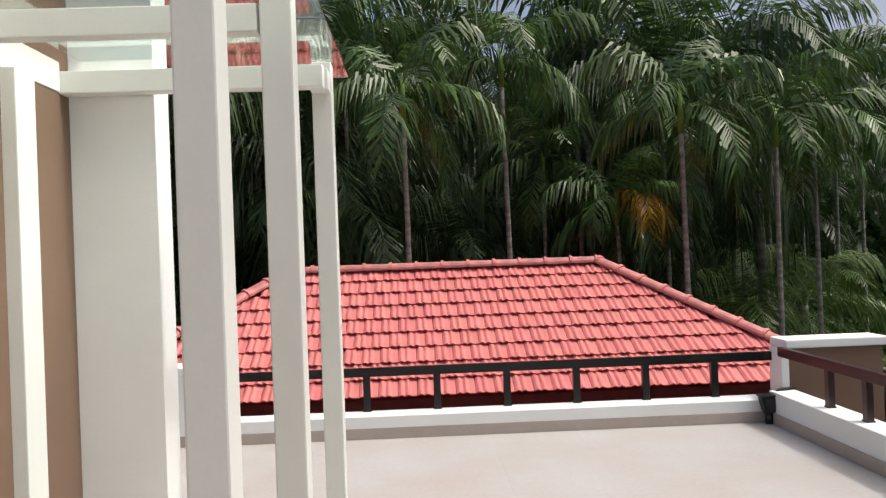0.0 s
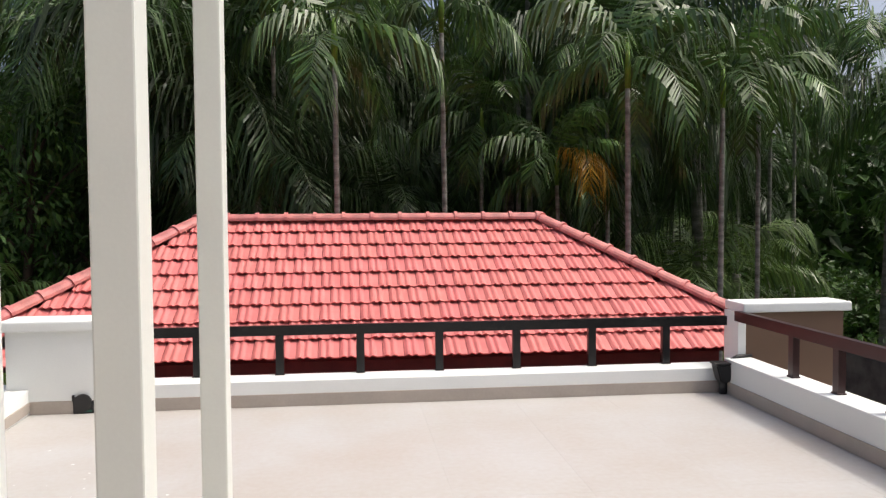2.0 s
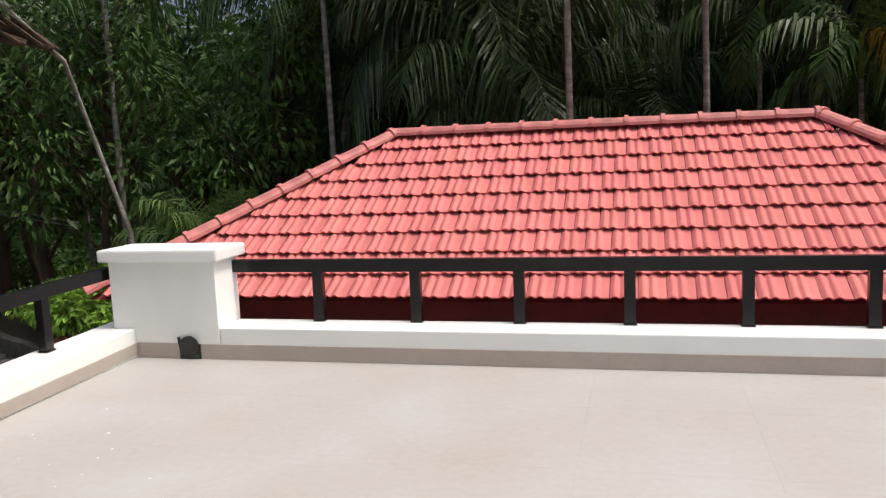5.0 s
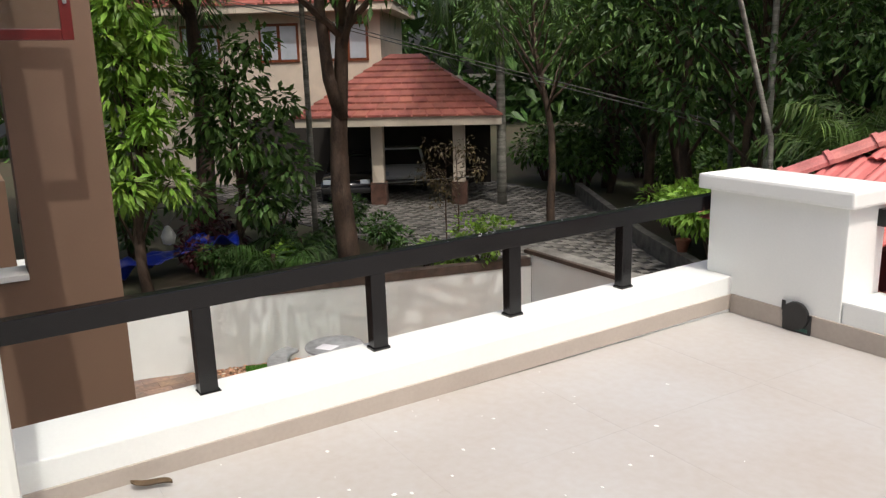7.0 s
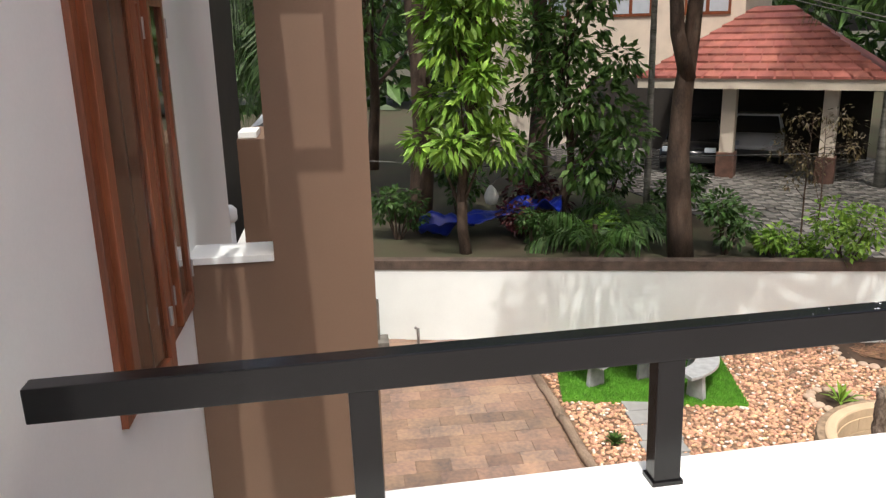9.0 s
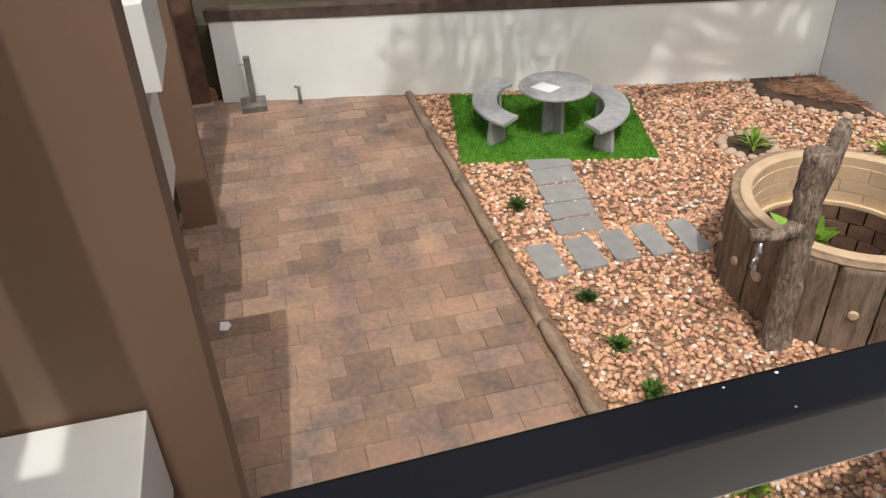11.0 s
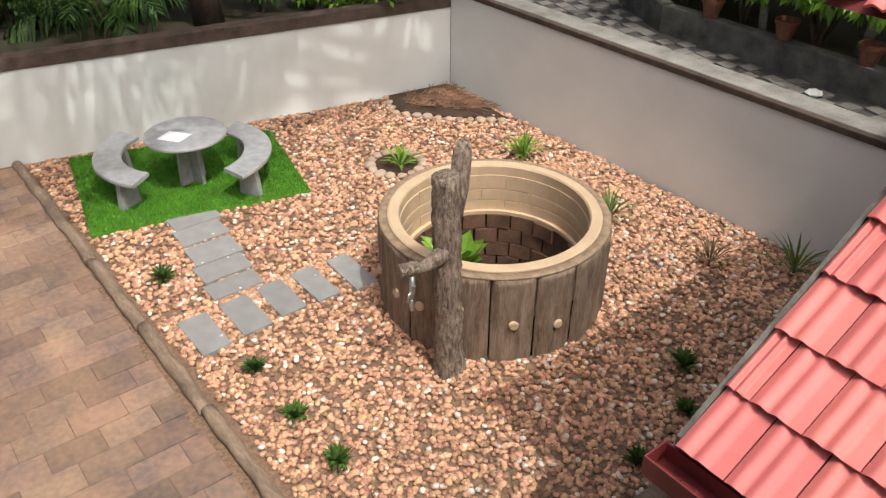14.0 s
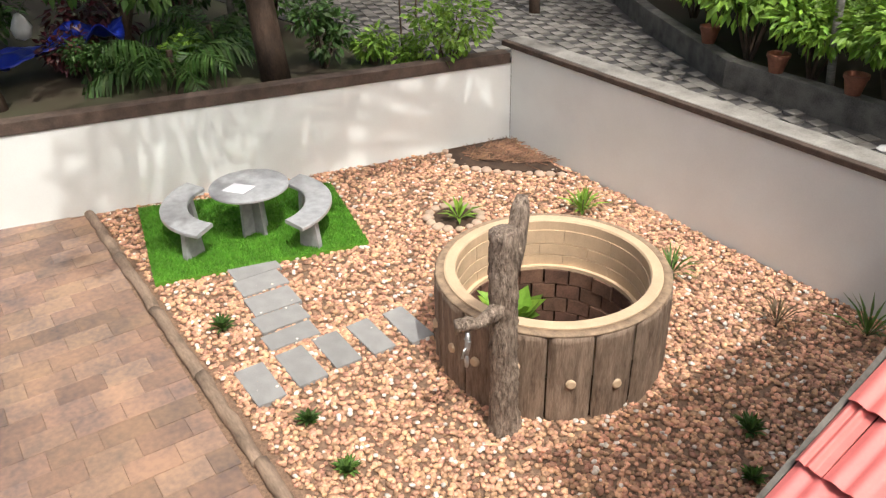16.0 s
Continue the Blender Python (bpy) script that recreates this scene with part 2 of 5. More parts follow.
def lathe(profile, n=48, a0=0.0, a1=2 * math.pi, bm=None, closed=True):
    bm = bm or bmesh.new()
    full = abs(a1 - a0 - 2 * math.pi) < 1e-6
    m = n if full else n + 1
    rings = []
    for k in range(m):
        th = a0 + (a1 - a0) * k / n
        rings.append([bm.verts.new((r * math.cos(th), r * math.sin(th), z)) for r, z in profile])
    L = len(profile)
    for k in range(n):
        r0, r1 = rings[k], rings[(k + 1) % m]
        for j in range(L if closed else L - 1):
            bm.faces.new((r0[j], r1[j], r1[(j + 1) % L], r0[(j + 1) % L]))
    if not full and closed:
        bm.faces.new(rings[0])
        bm.faces.new(rings[-1][::-1])
    return bm


def prism(poly, z0, z1, bevel=0.0):
    bm = bmesh.new()
    a = [bm.verts.new((x, y, z0)) for x, y in poly]
    b = [bm.verts.new((x, y, z1)) for x, y in poly]
    n = len(poly)
    bm.faces.new(a[::-1])
    bm.faces.new(b)
    for i in range(n):
        bm.faces.new((a[i], a[(i + 1) % n], b[(i + 1) % n], b[i]))
    bmesh.ops.recalc_face_normals(bm, faces=bm.faces)
    if bevel:
        bmesh.ops.bevel(bm, geom=list(bm.edges), offset=bevel, segments=2, affect='EDGES')
    return bm


def structure(name, bm, material, label="", smooth=False):
    return tagged(obj(name, bm, material, None, smooth), label, "", "", "structure")


def numpy_mesh(name, verts, faces, material, parent=None, smooth=True):
    me = bpy.data.meshes.new(name)
    me.from_pydata([tuple(v) for v in verts], [], faces)
    me.materials.append(material)
    if smooth:
        me.shade_smooth()
    me.update()
    ob = new(name, me)
    if parent:
        ob.parent = parent
    return ob


# ---------------------------------------------------------------- ground and terrace shell
gr = bmesh.new()
bmesh.ops.create_grid(gr, x_segments=60, y_segments=60, size=1)
for v in gr.verts:
    x, y = v.co.x, v.co.y
    v.co.x, v.co.y = 400 * x * abs(x) + 10 * x, 400 * y * abs(y) + 10 * y
    v.co.z = G - (1.9 if math.hypot(v.co.x + 8, v.co.y - 10) < 14 else 0.12)
structure("ground", gr, EARTH, "dark brown earth with leaf litter")

# neighbouring plots lie higher: raised beds of earth beyond the boundary walls
raised = prism([(-15.35, 3.2), (-15.15, 4.5), (-13.05, 14.25), (60, 14.25), (60, 90), (-90, 90), (-90, -20), (-15.05, -20)], G - 0.1, NG)
structure("ground_upper", raised, EARTH, "dark earth of the neighbouring plots")

structure("terrace_slab", box(-2.70, 3.62, -4, 7.77, -0.4, -0.02), WHITE, "white plastered terrace slab")
structure("floor_grout", box(-2.62, 3.4, -4, 7.55, -0.0195, -0.0026), TILEFLOOR, "beige grout under the floor tiles")
structure("lower_wall", box(-2.70, 3.6, -4, 7.77, G - 0.1, -0.402), WHITE, "white plastered lower storey wall")
floor = thing("floor", "beige porcelain tiled terrace floor", "floor", kind="structure")
tw, tl = 0.7994, 0.7994
tbm = box(-tw / 2, tw / 2, -tl / 2, tl / 2, -0.0025, 0)
tile_me = bpy.data.meshes.new("floor_tile")
tbm.to_mesh(tile_me)
tbm.free()
tile_me.materials.append(TILEFLOOR)
for i in range(8):
    for j in range(15):
        x0, y0 = -2.5 + 0.8 * i, 7.55 - 0.8 * j
        w = min(0.7994, 3.4 - x0)
        if w < 0.05:
            continue
        o = new("floor_tile", tile_me)
        o.location = (x0 + w / 2, y0 - 0.4, 0)
        o.scale = (w / 0.7994, 1, 1)
        o.parent = floor

PT = 0.215      # parapet top
# the left parapet and its railing run a little askew
ASKEW = Matrix.Translation((-2.594, 5.7, 0.182)) @ Matrix.Rotation(0.0307, 4, 'Z') @ Matrix.Rotation(0.0116, 4, 'X') @ Matrix.Translation((2.594, -5.7, -0.182))
structure("parapet_left", box(-2.72, -2.395, 3.93, 7.70, -0.4, 0.182, 0.008), WHITE, "low white plastered terrace parapet").matrix_world = ASKEW
structure("parapet_far", box(-1.80, 3.62, 7.47, 7.77, -0.4, PT, 0.008), WHITE, "low white plastered terrace parapet")
structure("parapet_right", box(3.41, 3.66, -4, 7.468, -0.4, 0.305, 0.008), WHITE, "low white plastered terrace parapet")
structure("baseboard_left", box(-2.395, -2.383, 3.93, 7.455, 0.001, 0.082, 0.002), SKIRT, "beige tile skirting").matrix_world = ASKEW
structure("baseboard_far", box(-2.44, 3.41, 7.458, 7.47, 0.001, 0.105, 0.002), SKIRT, "beige tile skirting")
structure("baseboard_right", box(3.398, 3.41, -4, 7.457, 0.001, 0.11, 0.002), SKIRT, "beige tile skirting")


def pier(x0, x1, y0, y1, top, label, body_mat=WHITE):
    p = thing("parapet_pier", label, "pier")
    part("body", box(x0, x1, y0, y1, -0.4, top - 0.085, 0.006), body_mat, p)
    part("cap", box(x0 - 0.05, x1 + 0.05, y0 - 0.05, y1 + 0.05, top - 0.085, top, 0.015), WHITE, p)
    return p


pier(-2.62, -1.805, 7.468, 7.775, 0.757, "white plastered parapet pier with a square cap")
pr = pier(3.632, 4.56, 7.50, 7.76, 0.785, "brown painted parapet pier with a white cap", BROWN)
part("side_strip", box(3.555, 3.630, 7.495, 7.765, 0.216, 0.70, 0.005), WHITE, pr, "white painted edge of the pier")


def railing(label, axis, a0, a1, c, posts, zb, zt, base, material):
    r = thing("railing", label, "railing")
    w = 0.03
    if axis == 'y':
        part("top_rail", box(c - w, c + w, a0, a1, zb, zt, 0.004), material, r)
        for p in posts:
            part("post", box(c - 0.028, c + 0.028, p - 0.035, p + 0.035, base, zb + 0.002, 0.003), material, r)
            part("foot_plate", box(c - 0.034, c + 0.034, p - 0.041, p + 0.041, base - 0.002, base + 0.012, 0.002), material, r)
    else:
        part("top_rail", box(a0, a1, c - w, c + w, zb, zt, 0.004), material, r)
        for p in posts:
            part("post", box(p - 0.035, p + 0.035, c - 0.028, c + 0.028, base, zb + 0.002, 0.003), material, r)
            part("foot_plate", box(p - 0.041, p + 0.041, c - 0.034, c + 0.034, base - 0.002, base + 0.012, 0.002), material, r)
    return r


rail_left = railing("black steel railing of square tube on the white parapet", 'y', 3.89, 7.57, -2.622, [4.622, 5.373, 6.111, 6.858], 0.522, 0.605, 0.182, BLACKSTEEL)
rail_left.matrix_world = ASKEW
rail_left.children[0].matrix_basis = Matrix.Translation((0, 5.7, 0.56)) @ Matrix.Rotation(0.007, 4, 'X') @ Matrix.Translation((0, -5.7, -0.56))
railing("black steel railing of square tube on the white parapet", 'x', -1.82, 3.60, 7.735, [-1.175 + 0.692 * k for k in range(7)], 0.557, 0.643, PT, BLACKSTEEL)
railing("dark maroon steel railing of square tube on the white parapet", 'y', -4, 7.50, 3.55, [6.585 - 0.580 * k for k in range(18)], 0.625, 0.715, 0.305, MAROONSTEEL)

# rain outlets in the corners
d1 = thing("rain_outlet", "black round rain outlet in the skirting", "drain")
part("rim", box(-2.105, -1.945, 7.450, 7.4578, 0.0, 0.105, 0.002), BLACKPLASTIC, d1)
part("mouth", tube([(-2.03, 7.440, 0.088), (-2.03, 7.4575, 0.088)], 0.073, 16), BLACKPLASTIC, d1)
part("broken_edge", box(-2.112, -2.09, 7.444, 7.4495, 0.10, 0.155, 0.004), BLACKPLASTIC, d1)
part("grate", box(-2.03, -1.96, 7.4475, 7.4495, 0.012, 0.03, 0.001), mat("grate_green", (0.02, 0.10, 0.07), 0.5, 0.2, 9, 60, 0.1), d1, "dark green grate scrap")
d2 = thing("downpipe_elbow", "black plastic rainwater hopper and pipe in the corner", "pipe")
hop = prism([(3.285, 7.33), (3.475, 7.33), (3.475, 7.455), (3.285, 7.455)], 0.115, 0.265, 0.012)
for v in hop.verts:
    if v.co.z < 0.19:
        v.co.x = 3.385 + (v.co.x - 3.385) * 0.66
part("hopper", hop, BLACKPLASTIC, d2)
part("hopper_rim", box(3.275, 3.485, 7.325, 7.457, 0.262, 0.282, 0.006), BLACKPLASTIC, d2)
part("pipe", tube([(3.372, 7.40, 0.0), (3.372, 7.40, 0.13)], 0.036, 14), BLACKPLASTIC, d2, smooth=True)
part("socket", tube([(3.372, 7.40, 0.105), (3.372, 7.40, 0.15)], 0.05, 14), BLACKPLASTIC, d2)
part("arm", tube([(3.44, 7.42, 0.275), (3.52, 7.43, 0.318), (3.66, 7.45, 0.322)], [0.024, 0.02, 0.012], 10), BLACKPLASTIC, d2, smooth=True)

# ---------------------------------------------------------------- house side with pergola
structure("wall_door_side", box(-1.85, -1.56, -4, 3.698, -0.4, 3.2), BROWN, "brown painted house wall")
structure("wall_window_side", box(-2.3, -1.16, 3.70, 3.92, -4.3, 3.2, 0.004), WHITE, "white painted house wall")
structure("wall_window_near", box(-3.60, -2.302, 3.53, 3.75, -4.3, 3.2), WHITE, "white painted house wall")
structure("wall_window_side_far", box(-6.6, -4.96, 3.53, 3.75, -4.3, 3.2, 0.004), WHITE, "white painted house wall")
structure("wall_lower_far", box(-12, -6.602, 3.53, 3.75, -4.3, -0.6, 0.004), WHITE, "white painted lower house wall")
structure("wall_window_sill", box(-4.96, -3.60, 3.53, 3.75, -4.3, -0.06), WHITE, "white painted wall under the window")
structure("wall_window_head", box(-4.96, -3.60, 3.53, 3.75, 2.35, 3.2), WHITE, "white painted wall over the window")
# solid block, its near-black colour stands in for rooms without light
structure("house_core", box(-12, -1.86, -4, 3.2, G - 0.1, 3.2), DARKIN, "solid near-black block standing in for the unlit rooms of the house")
structure("baseboard_house", box(-1.16, -1.148, 3.70, 3.92, 0.001, 0.12, 0.002), SKIRT, "beige tile skirting")
structure("wall_behind", box(-1.85, 3.66, -4.3, -4.0, -0.4, 3.2), WHITE, "white plain wall that closes the terrace")

pergola = thing("pergola", "grey-white painted pergola with slim square columns and a glass roof", "pergola")
for x0, x1, y0, y1 in ((-0.445, -0.348, 1.595, 1.71), (-0.464, -0.350, 2.722, 2.84), (-0.425, -0.328, 3.815, 3.925)):
    part("column", box(x0, x1, y0, y1, 0.001, 2.72, 0.006), CREAM, pergola)
part("crossbeam", box(-1.64, -0.474, 2.725, 2.798, 2.572, 2.674, 0.005), CREAM, pergola)
part("crossbeam", box(-1.64, -0.346, 3.60, 3.69, 2.555, 2.66, 0.005), CREAM, pergola)
part("crossbeam", box(-1.64, -0.447, 1.60, 1.72, 2.595, 2.71, 0.005), CREAM, pergola)
part("side_beam", box(-1.64, -1.555, 1.722, 3.598, 2.56, 2.70, 0.005), CREAM, pergola)
part("pilaster", box(-1.85, -1.50, 3.07, 3.235, 0.001, 2.558, 0.006), CREAM, pergola)
part("end_beam", box(-0.422, -0.331, 3.692, 3.813, 2.56, 2.66, 0.005), CREAM, pergola)
for y0, y1 in ((0.9, 2.0), (2.01, 3.1), (3.11, 4.2)):
    g = part("glass_panel", box(-1.5, -0.27, y0, y1, 2.725, 2.737, 0.001), GLASS, pergola, "greenish glass roof panel")
    g.visible_shadow = False


def leafed_window():
    w = thing("window_1", "reddish-brown wooden window with casements standing open", "window", kind="structure")
    x0, x1, z0, z1, ym = -4.96, -3.60, -0.06, 2.35, 1.53
    ya, yb = 3.62, 3.775
    mids = (-4.04, -4.50)
    for n, b in [("frame", (x0, x0 + 0.07, ya, yb, z0, z1)), ("frame", (x1 - 0.07, x1, ya, yb, z0, z1)),
                 ("frame", (x0 + 0.07, x1 - 0.07, ya, yb, z0, z0 + 0.07)), ("frame", (x0 + 0.07, x1 - 0.07, ya, yb, z1 - 0.07, z1)),
                 ("transom", (x0 + 0.07, x1 - 0.07, ya, yb, ym - 0.04, ym + 0.04))] + \
                [("mullion", (m - 0.035, m + 0.035, ya, yb, a, b)) for m in mids for a, b in ((z0 + 0.07, ym - 0.04), (ym + 0.04, z1 - 0.07))]:
        part(n, box(*b, 0.004), WOODFRAME, w)

    def sash(width, z0, z1, m, material, name):
        s = new(name)
        s.parent = w
        s.matrix_local = m
        for bx in ((0, 0.06, -0.02, 0.02, z0, z1), (width - 0.06, width, -0.02, 0.02, z0, z1),
                   (0.06, width - 0.06, -0.02, 0.02, z0, z0 + 0.06), (0.06, width - 0.06, -0.02, 0.02, z1 - 0.06, z1)):
            part("sash_frame", box(*bx, 0.005), material, s)
        gl = part("pane", box(0.06, width - 0.06, -0.003, 0.003, z0 + 0.06, z1 - 0.06), WGLASS, s)
        gl.visible_shadow = False
        part("latch", box(width - 0.04, width - 0.02, -0.034, -0.02, z0 + 0.19, z0 + 0.27, 0.003), STEEL, s)
        for h in (z0 + 0.12, z1 - 0.2):
            part("hinge", tube([(-0.006, 0.018, h), (-0.006, 0.018, h + 0.09)], 0.009, 8), STEEL, s)
    sash(0.77, 1.55, 2.40, pose(-4.54, 3.785, 0, 0, 0, 89), REDFRAME, "casement")
    sash(0.42, 1.56, 2.30, pose(-3.66, 3.785, 0, 0, 0, 163), WOODFRAME, "casement")
    sash(0.46, 1.56, 2.30, pose(-4.45, 3.772, 0, 0, 0, 3), WOODFRAME, "casement")
    sash(0.42, -0.02, 1.50, pose(-3.66, 3.785, 0, 0, 0, 172), WOODFRAME, "casement")
    sash(0.45, 0.0, 1.50, pose(-4.45, 3.772, 0, 0, 0, 4), WOODFRAME, "casement")
    sash(0.42, 0.0, 1.50, pose(-4.90, 3.772, 0, 0, 0, 3), WOODFRAME, "casement")


structure("window_canopy", box(-5.0, -1.3, 3.925, 4.26, 2.86, 2.96, 0.006), WHITE, "white concrete canopy over the window")
leafed_window()

# brown fins with the openings of the side balcony
fin = thing("balcony_fin", "brown painted fin wall with a white sill in its opening", "fin wall")
part("outer_pillar", box(-5.25, -5.0, 4.20, 4.725, G - 0.1, 3.2), BROWN, fin)
part("low_wall", box(-5.25, -5.0, 3.752, 4.20, G - 0.1, 0.15), BROWN, fin)
part("sill", box(-5.27, -4.985, 3.752, 4.199, 0.152, 0.19, 0.004), WHITE, fin, "white painted sill")
part("lintel", box(-5.25, -5.0, 3.752, 4.20, 1.88, 3.2), WHITE, fin)
fin2 = thing("balcony_fin", "brown painted fin wall farther along the house", "fin wall")
part("outer_pillar", box(-11.3, -11.06, 3.95, 4.33, G - 0.1, 3.2, 0.006), BROWN, fin2)
sunshade = tagged(obj("sunshade", box(-4.985, -2.9, 3.752, 4.43, -2.0, -1.45, 0.01), WHITE), "white painted concrete sunshade below the window, stained", "sunshade")
bal = thing("side_balcony", "white plastered balcony with a brown parapet on the house side", "balcony")
part("upper_block", box(-9.0, -8.0, 3.752, 4.45, -1.18, -0.53, 0.01), WHITE, bal)
part("parapet", box(-9.0, -8.0, 3.66, 4.27, -0.528, 0.425, 0.006), BROWN, bal, "brown painted parapet")
part("lower_block", box(-9.0, -8.0, 3.752, 4.28, -2.3, -1.45, 0.01), WHITE, bal)
pp = thing("downpipe", "grey plastic rainwater pipe bending down the house side", "pipe")
part("pipe", tube([(-13.5, 3.95, 3.3), (-13.5, 3.80, 0.62), (-13.5, 3.76, 0.46), (-13.5, 3.30, -0.02), (-13.5, 3.0, -0.3)], 0.062, 12), PVC, pp, smooth=True)
part("coupling", tube([(-13.5, 3.86, 1.6), (-13.5, 3.855, 1.75)], 0.075, 12), PVC, pp)
awn = prism([(-0.7, 0.0), (0.7, 0.0), (0.7, 1.5), (-0.7, 1.5)], 0, 0.03, 0.006)
for v in awn.verts:
    v.co.z += 0.55 * v.co.y + 0.02 * math.sin(7 * v.co.x)
awning = tagged(obj("awning", awn, BLACKPLASTIC), "black sloping sheet awning beside the rainwater pipe", "awning")
awning.location = (-12.6, 3.22, -0.12)
stub = thing("pipe_stub", "white plastic vent pipe with a rounded cap beside the wall", "pipe", at=(-6.75, 3.72, -0.6))
part("pipe", tube([(0, 0, 0), (0, 0, 0.60)], [0.045, 0.04], 14), WHITE, stub, smooth=True)
part("cap", tube([(0, 0, 0.58), (0, 0, 0.60), (0, 0, 0.67), (0, 0, 0.70)], [0.05, 0.065, 0.065, 0.035], 14), WHITE, stub, smooth=True)
blk = tagged(obj("coping_block", box(-8.4, -8.05, 3.67, 3.83, 0.426, 0.485, 0.008), WHITE), "small white block lying on the brown parapet", "block")


# ---------------------------------------------------------------- roof tiles
def tile_mesh(name, width, length, material):
    """A tile with two rolls and a flat pan; x across, y up the slope, z out of the roof."""
    prof = []
    n = 21
    for k in range(n):
        u = k / (n - 1)
        x = (u - 0.5) * width
        h = 0.004
        for c in (0.18, 0.53):
            d = abs(u - c) / 0.172
            if d < 1:
                h += 0.021 * (math.cos(math.pi * d) * 0.5 + 0.5) ** 0.65
        prof.append((x, h))
    bm = bmesh.new()
    lo, hi, lip, edge = [], [], [], []
    for x, h in prof:
        lip.append(bm.verts.new((x, 0.004, h + 0.022)))
        lo.append(bm.verts.new((x, 0, h + 0.040)))
        edge.append(bm.verts.new((x, 0, h + 0.040)))
        hi.append(bm.verts.new((x, length, h)))
    for k in range(n - 1):
        bm.faces.new((lip[k], lip[k + 1], edge[k + 1], edge[k]))
        f = bm.faces.new((lo[k], lo[k + 1], hi[k + 1], hi[k]))
        f.smooth = True
    ends = [bm.verts.new((prof[i][0], length, prof[i][1])) for i in (0, -1)]
    bm.faces.new((lip[0], edge[0], ends[0]))
    bm.faces.new((lip[-1], ends[1], edge[-1]))
    me = bpy.data.meshes.new(name)
    bm.to_mesh(me)
    bm.free()
    me.materials.append(material)
    return me


TW, TG = 0.235, 0.33
ROOF_TILE = tile_mesh("roof_tile", TW - 0.006, TG + 0.06, ROOFTILE)
ROOF_J = tile_mesh("roof_tile_joined", TW - 0.006, TG + 0.06, ROOFTILE_J)


def lay_tiles(parent, origin, ax, up, rows, left, right, as_parts, seed=3):
    """Tiles row by row on a slope: ax along the eave, up the slope; left(v), right(v) bound the row at slope distance v."""
    r = random.Random(seed)
    ax, up = Vector(ax).normalized(), Vector(up).normalized()
    nrm = ax.cross(up).normalized()
    base = Matrix((ax, up, nrm)).transposed().to_4x4()
    base.translation = Vector(origin)
    vs, fs = [], []
    for j in range(rows):
        v0 = j * TG
        a, b = left(v0 + TG * 0.5), right(v0 + TG * 0.5)
        k0 = math.floor(a / TW)
        k = k0
        while (k - 0.5) * TW < b:
            sh = TW * 0.5 * (j % 2)
            lo, hi = max(k * TW - sh, a), min((k + 1) * TW - sh, b)
            k += 1
            if hi - lo < 0.06:
                continue
            s = (hi - lo) / TW
            m = base @ Matrix.Translation(((lo + hi) / 2, v0, r.uniform(0, 0.004))) @ Matrix.Rotation(r.uniform(-0.006, 0.006), 4, 'Z') @ Matrix.Diagonal((s, 1, 1, 1))
            if as_parts:
                o = new("roof_tile", ROOF_TILE)
                o.parent = parent
                o.matrix_local = m
            else:
                off = len(vs)
                vs.extend([m @ v.co for v in ROOF_J.vertices])
                fs.extend([tuple(i + off for i in p.vertices) for p in ROOF_J.polygons])
    if not as_parts:
        o = numpy_mesh("roof_tiles", vs, fs, ROOFTILE_J, parent, smooth=False)
        o["kind"] = "stuff"


def cap_row(parent, p0, p1, step=0.40, r=0.11, name="ridge_tile"):
    p0, p1 = Vector(p0), Vector(p1)
    d = (p1 - p0).normalized()
    n = max(1, round((p1 - p0).length / step))
    L = (p1 - p0).length / n
    side = d.cross(Vector((0, 0, 1))).normalized()
    up = side.cross(d).normalized()
    bm = bmesh.new()
    rows = []
    for t, rr, lift in ((0, 1.0, 0.0), (L * 0.88, 0.94, 0.0), (L * 0.885, 1.12, 0.008), (L * 1.0, 1.12, 0.008)):
        ring = []
        for k in range(9):
            a = math.pi * (k / 8) * 1.1 - 0.05 * math.pi
            ring.append(bm.verts.new((r * rr * math.cos(a), t, r * rr * 0.75 * math.sin(a) + lift)))
        rows.append(ring)
    for a, b in zip(rows, rows[1:]):
        for k in range(8):
            bm.faces.new((a[k], a[k + 1], b[k + 1], b[k]))
    bm.faces.new(rows[-1])
    bm.faces.new(rows[0][::-1])
    bmesh.ops.recalc_face_normals(bm, faces=bm.faces)
    me = bpy.data.meshes.new(name)
    bm.to_mesh(me)
    bm.free()
    me.materials.append(RIDGECAP)
    base = Matrix((side, d, up)).transposed().to_4x4()
    for i in range(n):
        o = new(name, me)
        o.parent = parent
        m = base.copy()
        m.translation = p0 + d * (L * i) + up * 0.015
        o.matrix_local = m


RY, RZ, RX0, RX1 = 12.0, 1.485, -1.91, 2.81
SL, RUN = 0.578, 2.52
EZ = RZ - SL * RUN
EY = RY - RUN
hip = thing("hip_roof", "red clay tiled hip roof with mortared ridge tiles", "roof")
slope_len = RUN * math.sqrt(1 + SL * SL)
kx = RUN / slope_len
rows_n = int(round(slope_len / TG))
deck = bmesh.new()
e = [deck.verts.new(p) for p in ((RX0 - RUN, EY, EZ - 0.03), (RX1 + RUN, EY, EZ - 0.03), (RX1 + RUN, RY + RUN, EZ - 0.03), (RX0 - RUN, RY + RUN, EZ - 0.03))]
a, b = deck.verts.new((RX0, RY, RZ - 0.03)), deck.verts.new((RX1, RY, RZ - 0.03))
deck.faces.new((e[0], e[1], b, a))
deck.faces.new((e[2], e[3], a, b))
deck.faces.new((e[3], e[0], a))
deck.faces.new((e[1], e[2], b))
deck.faces.new((e[3], e[2], e[1], e[0]))
part("deck", deck, DARKRED, hip)
